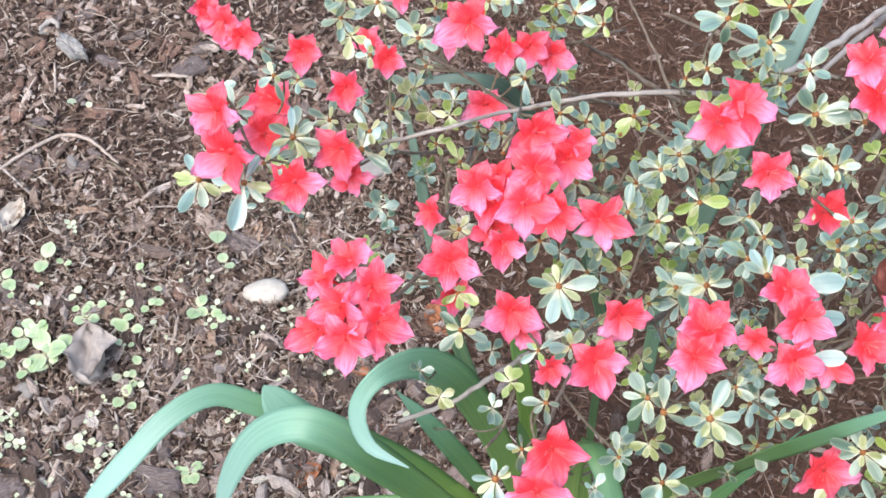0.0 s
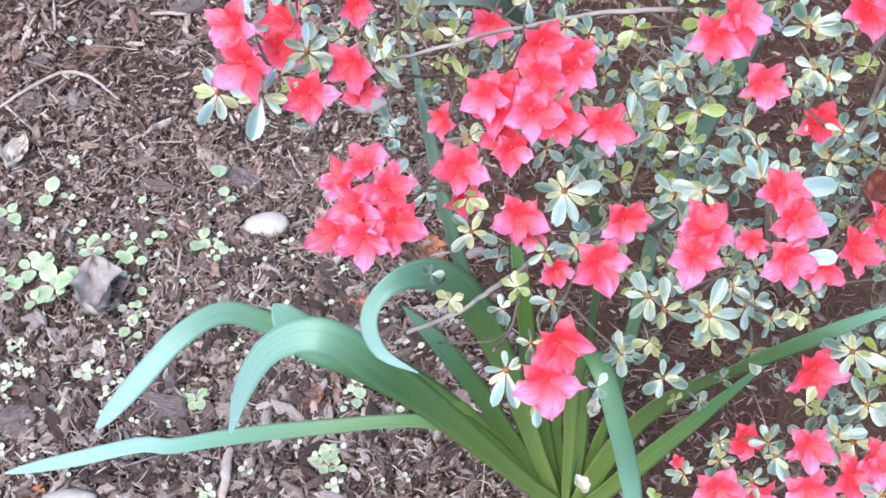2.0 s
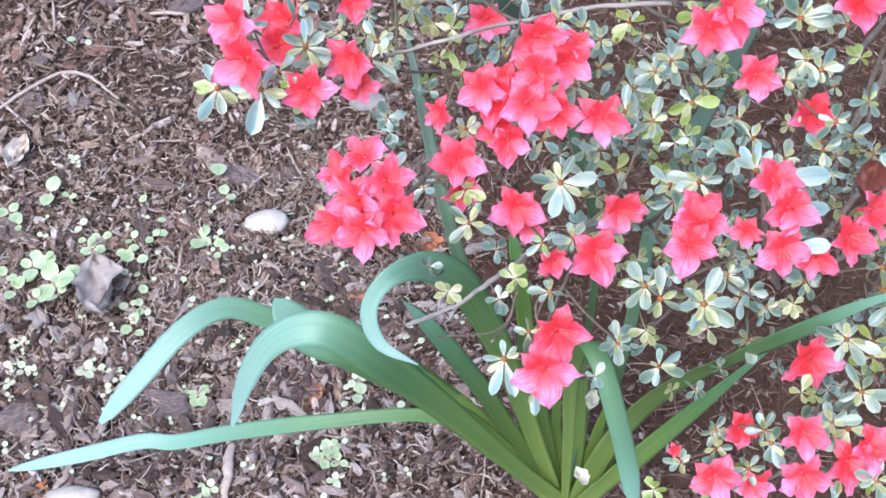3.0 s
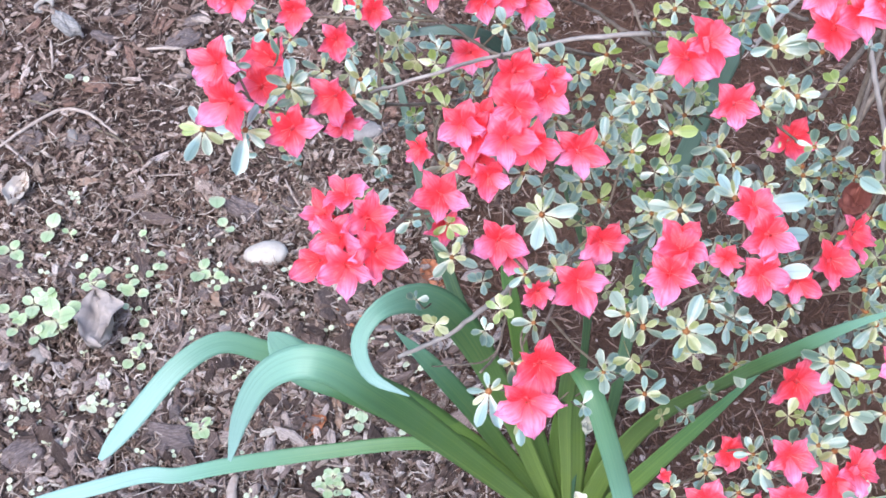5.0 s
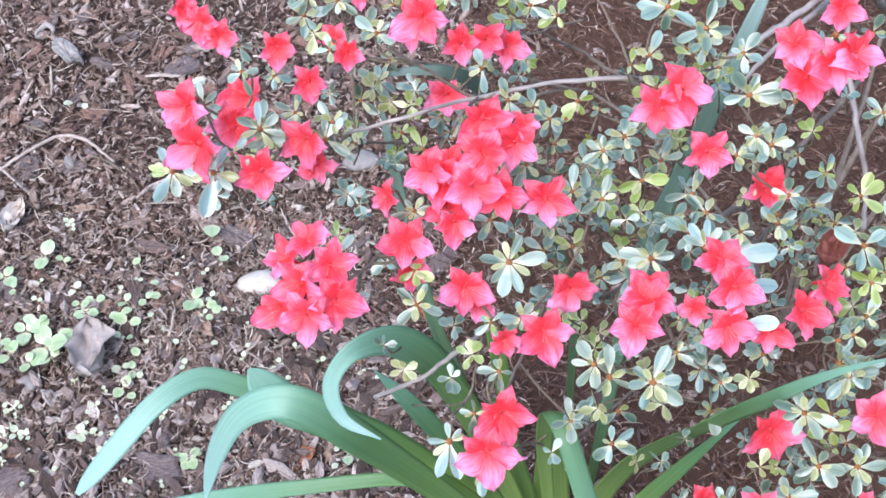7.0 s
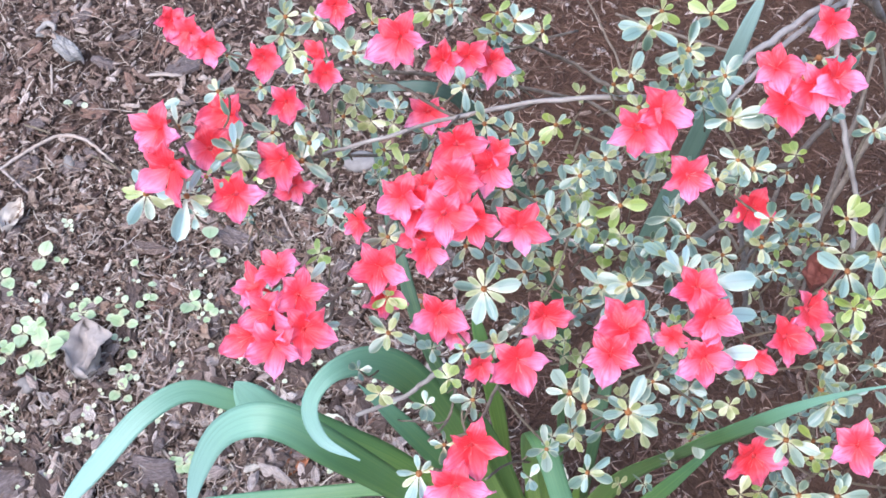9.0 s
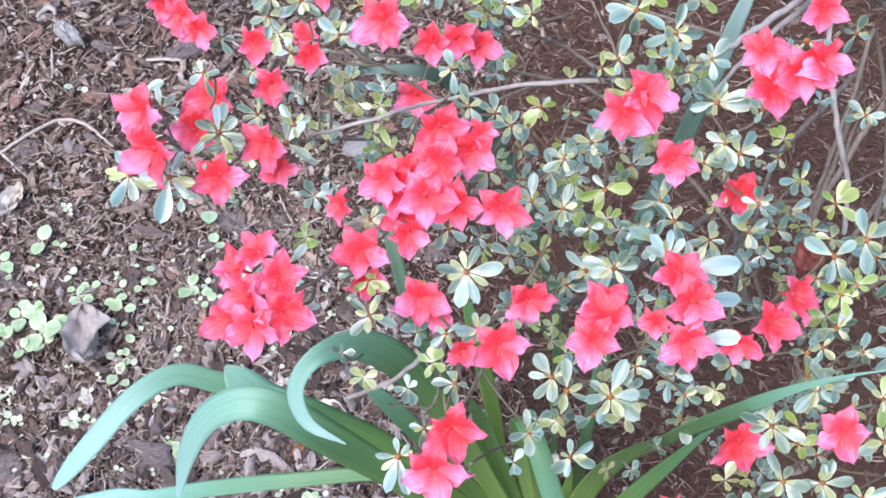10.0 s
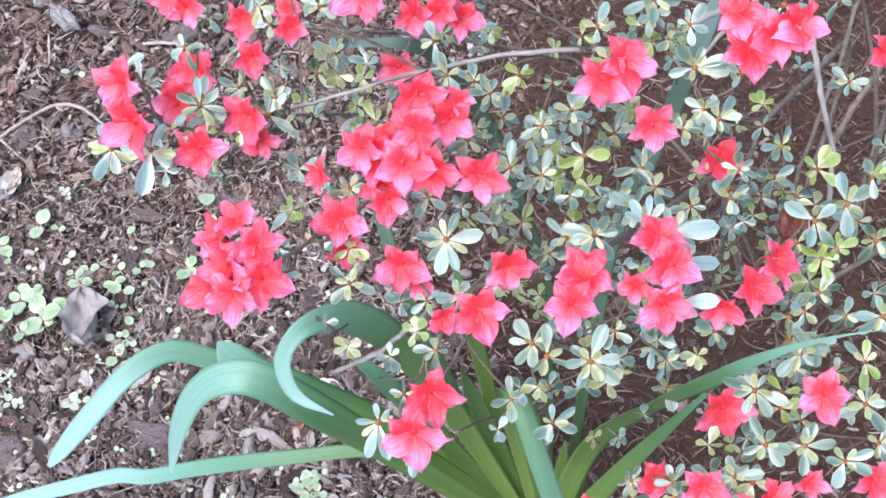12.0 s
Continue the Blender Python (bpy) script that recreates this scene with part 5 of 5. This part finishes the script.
stick([(-0.327, 0.929), (-0.330, 0.898), (-0.334, 0.867)], 0.0022, BLEACHED, "straight pale stick on mulch", "stick", 1.0)
stick([(-0.214, 0.899), (-0.225, 0.875), (-0.240, 0.862)], 0.0022, BLEACHED, "pale wood splinter on mulch", "wood_chip", 1.0)
stick([(-0.446, 0.738), (-0.454, 0.702), (-0.467, 0.665)], 0.0042, BLEACHED, "long bleached wood splinter on mulch", "wood_chip", 0.6)
stick([(-0.354, 0.765), (-0.332, 0.744), (-0.314, 0.724)], 0.0026, BLEACHED, "pale stick on mulch", "stick", 1.0)
stick([(-0.202, 1.101), (-0.191, 1.072), (-0.181, 1.053)], 0.0016, BLEACHED, "thin pale stick on mulch", "stick", 1.0)
stick([(-0.141, 1.081), (-0.118, 1.062), (-0.096, 1.055)], 0.0018, BLEACHED, "thin pale stick on mulch", "stick", 1.0)
stick([(-0.224, 1.067), (-0.202, 1.049), (-0.190, 1.034)], 0.0014, TWIG, "thin brown twig on mulch", "stick", 1.0)
stick([(-0.383, 1.097), (-0.358, 1.102), (-0.337, 1.104)], 0.0012, BLEACHED, "thin straw on mulch", "stick", 1.0)
stick([(-0.520, 0.680), (-0.480, 0.664), (-0.446, 0.652)], 0.0014, BLEACHED, "thin pale straw on mulch", "stick", 1.0)
stick([(-0.257, 0.664), (-0.258, 0.624), (-0.259, 0.584)], 0.0058, BLEACHED, "long bleached wood splinter on mulch", "wood_chip", 0.5)
stick([(-0.433, 0.648), (-0.439, 0.620), (-0.449, 0.599)], 0.004, BLEACHED, "pale wood splinter on mulch", "wood_chip", 0.5)
stick([(0.036, 0.629), (0.032, 0.602), (0.027, 0.575)], 0.0014, BLEACHED, "thin pale stick on soil", "stick", 1.0)
stick([(-0.170, 0.753), (-0.160, 0.738), (-0.153, 0.720)], 0.0014, BLEACHED, "thin pale stick on mulch", "stick", 1.0)
stick([(-0.419, 1.159), (-0.398, 1.137), (-0.388, 1.116)], 0.0014, TWIG, "thin brown twig on mulch", "stick", 1.0)
stick([(-0.159, 0.667), (-0.133, 0.662), (-0.106, 0.665)], 0.0014, BLEACHED, "thin pale straw on mulch", "stick", 1.0)
dry_leaf(-0.418, 0.858, 0.088, 0.054, 108, DEADLEAF, "crumpled grey-purple dead leaf on mulch", 0.35, 3, up=0.019, crumple=0.20, folds=0.17)
dry_leaf(-0.292, 0.902, 0.055, 0.022, -50, TANLEAF, "narrow curled tan dead leaf on mulch", 0.6, 5)
dry_leaf(-0.552, 1.080, 0.056, 0.030, 75, PALEBARK, "curled bleached bark scrap on mulch", 0.9, 8)
dry_leaf(-0.257, 0.712, 0.03, 0.015, 30, TANLEAF, "tan dead leaf on mulch", 0.5, 9)
dry_leaf(-0.139, 0.729, 0.05, 0.024, 80, TANLEAF, "pinkish tan dead leaf on mulch", 0.5, 14)
dry_leaf(-0.169, 0.717, 0.045, 0.028, 20, ORANGE, "reddish-brown dead leaf on mulch", 0.4, 15)
dry_leaf(-0.000, 0.835, 0.055, 0.03, 65, DEADLEAF, "grey-brown dead leaf under the strap leaves", 0.4, 16)
dry_leaf(-0.115, 0.869, 0.055, 0.022, -40, ORANGE, "orange-brown dead leaf on mulch", 0.3, 17)
dry_leaf(-0.010, 0.937, 0.05, 0.03, -60, ORANGE, "orange-brown dead leaf on mulch", 0.3, 18)
dry_leaf(-0.470, 0.606, 0.05, 0.025, -50, ORANGE, "reddish dead leaf on mulch", 0.4, 19)
dry_leaf(-0.212, 0.643, 0.05, 0.02, -80, DEADLEAF, "curled dark dead leaf on mulch", 0.7, 20)
dry_leaf(-0.174, 0.830, 0.05, 0.022, -40, TANLEAF, "pale tan dead leaf on mulch", 0.5, 21)
dry_leaf(-0.120, 0.768, 0.05, 0.025, -30, FALLEN, "large pale fallen petal on mulch", 0.5, 22)
dry_leaf(-0.150, 0.982, 0.055, 0.02, -60, TANLEAF, "pale tan dead leaf on mulch", 0.5, 23)
dry_leaf(-0.405, 0.927, 0.035, 0.022, 10, TANLEAF, "tan dead leaf under seedlings", 0.3, 24)
dry_leaf(-0.246, 1.064, 0.05, 0.02, 65, TANLEAF, "tan dead leaf on mulch", 0.4, 25)
dry_leaf(-0.461, 1.094, 0.03, 0.012, 5, TANLEAF, "small pale dead leaf on mulch", 0.3, 26)
chip(-0.511, 1.368, 0.062, 0.024, 0.018, -46, GREYWOOD, "weathered grey wood block on mulch", "wood_chip", seed=51, tilt=0.05, up=0.016)
chip(-0.548, 1.412, 0.035, 0.010, 0.006, 25, GREYWOOD, "curved grey wood piece on mulch", "wood_chip", seed=52)
chip(-0.339, 0.709, 0.075, 0.045, 0.012, -15, DARKCHIP, "large dark grey bark slab on mulch", seed=1)
chip(-0.501, 0.694, 0.055, 0.045, 0.014, 30, DARKCHIP, "dark grey bark slab on mulch", seed=2)
chip(-0.258, 1.053, 0.055, 0.032, 0.01, -25, DARKCHIP, "dark bark slab under the azalea", seed=3)
chip(-0.547, 1.166, 0.05, 0.03, 0.006, 40, DARKCHIP, "dark grey bark slab on mulch", seed=4)
chip(-0.348, 1.350, 0.06, 0.03, 0.01, 30, DARKCHIP, "dark grey bark slab on mulch", seed=5)
chip(-0.547, 1.058, 0.03, 0.02, 0.006, 80, DARKCHIP, "dark bark chip on mulch", seed=6)
chip(-0.328, 0.787, 0.045, 0.03, 0.006, 50, REDCHIP, "reddish-brown bark chip on mulch", seed=7)
chip(-0.460, 1.354, 0.04, 0.02, 0.006, -20, DARKCHIP, "dark bark chip on mulch", seed=8)
chip(-0.330, 1.392, 0.05, 0.025, 0.006, 20, DARKCHIP, "dark bark chip on mulch", seed=9)
chip(-0.382, 1.389, 0.06, 0.02, 0.006, 75, REDCHIP, "reddish bark strip on mulch", seed=10)
chip(-0.197, 0.713, 0.05, 0.035, 0.006, 10, REDCHIP, "reddish-brown bark chip on mulch", seed=11)
chip(-0.170, 0.728, 0.04, 0.03, 0.006, 70, REDCHIP, "reddish-brown bark chip on mulch", seed=12)
chip(-0.544, 1.240, 0.04, 0.025, 0.006, 10, DARKCHIP, "dark bark chip on mulch", seed=13)
chip(-0.436, 0.793, 0.045, 0.025, 0.006, 60, DARKCHIP, "dark bark chip on mulch", seed=14)
chip(-0.539, 0.955, 0.05, 0.035, 0.01, 0, DARKCHIP, "dark bark slab on mulch", seed=15)
chip(0.014, 1.004, 0.05, 0.03, 0.006, 40, DARKCHIP, "dark bark chip on mulch", seed=16)
chip(0.086, 0.604, 0.04, 0.03, 0.006, 40, DARKCHIP, "dark bark chip on mulch", seed=17)
chip(-0.199, 0.726, 0.05, 0.03, 0.006, -30, DARKCHIP, "dark bark chip on mulch", seed=18)

for k in range(115):
    cx, cy = rnd.uniform(-0.62, 0.02), rnd.uniform(0.62, 1.45)
    chip(cx, cy, rnd.uniform(0.022, 0.048), rnd.uniform(0.010, 0.022), rnd.uniform(0.003, 0.006), rnd.uniform(0, 360), (DARKCHIP, REDCHIP, DARKCHIP, REDCHIP)[k % 4], ("dark brown bark chip on mulch", "reddish-brown bark chip on mulch", "dark brown bark chip on mulch", "reddish-brown bark chip on mulch")[k % 4], seed=k, tilt=0.2)
seedling(-0.493, 0.999, 0.024, 2, "green", rise=0.025)
seedling(-0.469, 0.993, 0.013, 2, "green", rise=0.025)
seedling(-0.541, 0.971, 0.022, 3, "green", rise=0.025)
seedling(-0.526, 0.950, 0.012, 2, "green", rise=0.025)
seedling(-0.502, 0.886, 0.022, 3, "green", rise=0.025)
seedling(-0.476, 0.865, 0.03, 3, "green", rise=0.025)
seedling(-0.489, 0.900, 0.018, 2, "green", rise=0.025)
seedling(-0.520, 0.856, 0.024, 2, "green", rise=0.025)
seedling(-0.494, 0.842, 0.018, 2, "green", rise=0.025)
seedling(-0.463, 0.872, 0.022, 2, "green", rise=0.025)
seedling(-0.532, 0.876, 0.02, 2, "green", rise=0.025)
seedling(-0.481, 0.888, 0.016, 3, "green", rise=0.025)
seedling(-0.288, 1.050, 0.03, 1, "green", rise=0.025)
seedling(-0.275, 1.007, 0.018, 2, "green", rise=0.025)
seedling(-0.468, 0.849, 0.018, 2, "green", rise=0.025)
seedling(-0.510, 0.867, 0.018, 2, "green", rise=0.025)
seedling(-0.376, 0.992, 0.018, 1, "green", rise=0.025)
seedling(-0.433, 0.915, 0.018, 3, "green", rise=0.019)
seedling(-0.442, 0.928, 0.014, 2, "green", rise=0.019)
seedling(-0.425, 0.935, 0.017, 2, "green", rise=0.019)
seedling(-0.451, 0.951, 0.013, 2, "pale", rise=0.019)
seedling(-0.438, 0.891, 0.014, 2, "green", rise=0.019)
seedling(-0.393, 0.916, 0.016, 2, "green", rise=0.019)
seedling(-0.382, 0.905, 0.02, 2, "green", rise=0.019)
seedling(-0.387, 0.932, 0.014, 2, "green", rise=0.019)
seedling(-0.363, 0.938, 0.014, 2, "green", rise=0.019)
seedling(-0.354, 0.963, 0.014, 1, "green", rise=0.019)
seedling(-0.350, 0.943, 0.014, 1, "green", rise=0.019)
seedling(-0.355, 0.915, 0.011, 1, "pale", rise=0.019)
seedling(-0.377, 0.881, 0.014, 1, "green", rise=0.019)
seedling(-0.394, 0.885, 0.014, 1, "green", rise=0.019)
seedling(-0.358, 0.877, 0.009, 1, "pale", rise=0.019)
seedling(-0.370, 0.862, 0.016, 1, "green", rise=0.019)
seedling(-0.386, 0.843, 0.013, 2, "pale", rise=0.019)
seedling(-0.373, 0.840, 0.015, 2, "green", rise=0.019)
seedling(-0.383, 0.816, 0.017, 2, "green", rise=0.019)
seedling(-0.371, 0.804, 0.019, 1, "green", rise=0.019)
seedling(-0.364, 0.833, 0.011, 1, "pale", rise=0.019)
seedling(-0.303, 0.937, 0.022, 2, "green", rise=0.019)
seedling(-0.289, 0.928, 0.018, 2, "green", rise=0.019)
seedling(-0.278, 0.915, 0.014, 2, "green", rise=0.019)
seedling(-0.283, 0.942, 0.012, 2, "pale", rise=0.019)
seedling(-0.295, 0.717, 0.018, 3, "green", rise=0.019)
seedling(-0.305, 0.714, 0.014, 2, "green", rise=0.019)
seedling(-0.288, 0.720, 0.01, 2, "pale", rise=0.019)
seedling(-0.268, 0.924, 0.008, 2, "pale", rise=0.019)
seedling(-0.254, 0.922, 0.008, 1, "pale", rise=0.019)
seedling(-0.322, 0.877, 0.009, 1, "pale", rise=0.019)
seedling(-0.311, 0.846, 0.009, 2, "pale", rise=0.019)
seedling(-0.274, 0.874, 0.01, 1, "pale", rise=0.019)
seedling(-0.224, 0.913, 0.008, 1, "pale", rise=0.019)
seedling(-0.498, 1.268, 0.018, 1, "pale", rise=0.019)
seedling(-0.474, 1.264, 0.016, 1, "pale", rise=0.019)
seedling(-0.475, 1.065, 0.009, 3, "pale", rise=0.019)
seedling(-0.466, 1.054, 0.007, 2, "pale", rise=0.019)
seedling(-0.517, 0.762, 0.011, 3, "pale", rise=0.019)
seedling(-0.503, 0.757, 0.012, 3, "pale", rise=0.019)
seedling(-0.490, 0.753, 0.01, 2, "pale", rise=0.019)
seedling(-0.518, 0.739, 0.01, 3, "pale", rise=0.019)
seedling(-0.509, 0.789, 0.008, 2, "pale", rise=0.019)
seedling(-0.519, 0.789, 0.009, 2, "pale", rise=0.019)
seedling(-0.502, 0.792, 0.009, 2, "pale", rise=0.019)
seedling(-0.430, 0.753, 0.015, 3, "pale", rise=0.019)
seedling(-0.417, 0.755, 0.011, 2, "pale", rise=0.019)
seedling(-0.407, 0.752, 0.01, 2, "pale", rise=0.019)
seedling(-0.419, 0.786, 0.009, 2, "pale", rise=0.019)
seedling(-0.413, 0.792, 0.009, 2, "pale", rise=0.019)
seedling(-0.421, 0.768, 0.007, 1, "pale", rise=0.019)
seedling(-0.387, 0.775, 0.008, 1, "pale", rise=0.019)
seedling(-0.394, 0.753, 0.007, 2, "pale", rise=0.019)
seedling(-0.402, 0.733, 0.009, 1, "pale", rise=0.019)
seedling(-0.256, 0.788, 0.008, 2, "pale", rise=0.019)
seedling(-0.248, 0.795, 0.007, 2, "pale", rise=0.019)
seedling(-0.487, 0.734, 0.006, 2, "pale", rise=0.019)
seedling(-0.292, 0.983, 0.007, 2, "pale", rise=0.019)
seedling(-0.326, 0.686, 0.006, 2, "pale", rise=0.019)
seedling(-0.365, 0.688, 0.007, 2, "pale", rise=0.019)
seedling(-0.322, 1.008, 0.006, 1, "pale", rise=0.019)
seedling(-0.241, 0.780, 0.007, 1, "pale", rise=0.019)
seedling(-0.327, 0.977, 0.008, 1, "pale", rise=0.019)
seedling(-0.115, 0.737, 0.012, 2, "pale", rise=0.019)
seedling(-0.105, 0.733, 0.016, 2, "green", rise=0.019)
seedling(-0.111, 0.719, 0.016, 2, "green", rise=0.019)
seedling(-0.126, 0.704, 0.011, 1, "pale", rise=0.019)
seedling(-0.060, 0.701, 0.011, 1, "pale", rise=0.019)
seedling(-0.046, 0.796, 0.011, 2, "pale", rise=0.019)
seedling(-0.037, 0.783, 0.01, 2, "pale", rise=0.019)
seedling(-0.141, 0.647, 0.016, 4, "green", rise=0.019)
seedling(-0.148, 0.634, 0.016, 3, "green", rise=0.019)
seedling(-0.132, 0.630, 0.014, 3, "green", rise=0.019)
seedling(-0.155, 0.645, 0.012, 2, "pale", rise=0.019)
seedling(-0.129, 0.651, 0.012, 2, "pale", rise=0.019)
seedling(-0.161, 0.642, 0.01, 2, "pale", rise=0.019)
seedling(-0.138, 0.606, 0.012, 3, "pale", rise=0.019)
seedling(-0.132, 0.609, 0.01, 2, "pale", rise=0.019)
seedling(-0.054, 0.614, 0.009, 2, "pale", rise=0.019)
seedling(-0.237, 0.630, 0.012, 2, "pale", rise=0.019)
seedling(-0.231, 0.624, 0.011, 1, "pale", rise=0.019)
seedling(-0.285, 0.593, 0.014, 3, "green", rise=0.019)
seedling(-0.276, 0.598, 0.012, 3, "pale", rise=0.019)
seedling(-0.291, 0.586, 0.012, 2, "pale", rise=0.019)
seedling(-0.074, 0.824, 0.008, 1, "pale", rise=0.019)
seedling(-0.081, 0.608, 0.008, 2, "pale", rise=0.019)
seedling(0.016, 0.816, 0.01, 2, "pale", rise=0.019)
seedling(0.019, 0.807, 0.008, 1, "pale", rise=0.019)
seedling(-0.094, 0.834, 0.008, 2, "pale", rise=0.019)
seedling(-0.151, 0.582, 0.01, 2, "pale", rise=0.019)

for k in range(60):
    seedling(rnd.uniform(-0.52, -0.10), rnd.uniform(0.62, 0.98), rnd.uniform(0.006, 0.010), rnd.choice((1, 2, 2)), "pale", rise=0.019, label="tiny pale weed seedling just sprouted on mulch")
dry_leaf(0.073, 0.545, 0.020, 0.013, 20, FALLEN, "crumpled whitish fallen petal caught on a strap leaf", 0.8, 40, z=0.19)
dry_leaf(0.123, 0.518, 0.020, 0.013, 70, FALLEN, "crumpled whitish fallen petal caught on a strap leaf", 0.8, 41, z=0.32)
dry_leaf(0.120, 0.499, 0.020, 0.013, 120, FALLEN, "crumpled whitish fallen petal caught on a strap leaf", 0.8, 42, z=0.2)
dry_leaf(0.087, 0.564, 0.020, 0.013, 170, FALLEN, "crumpled whitish fallen petal caught on a strap leaf", 0.8, 43, z=0.5)
tagged(dry_leaf(0.290, 0.500, 0.030, 0.020, 60, WITHERED, "withered reddish-brown azalea flower in the bush", 0.8, 44, z=0.66, crumple=0.4), category="withered flower").name = "withered_flower"
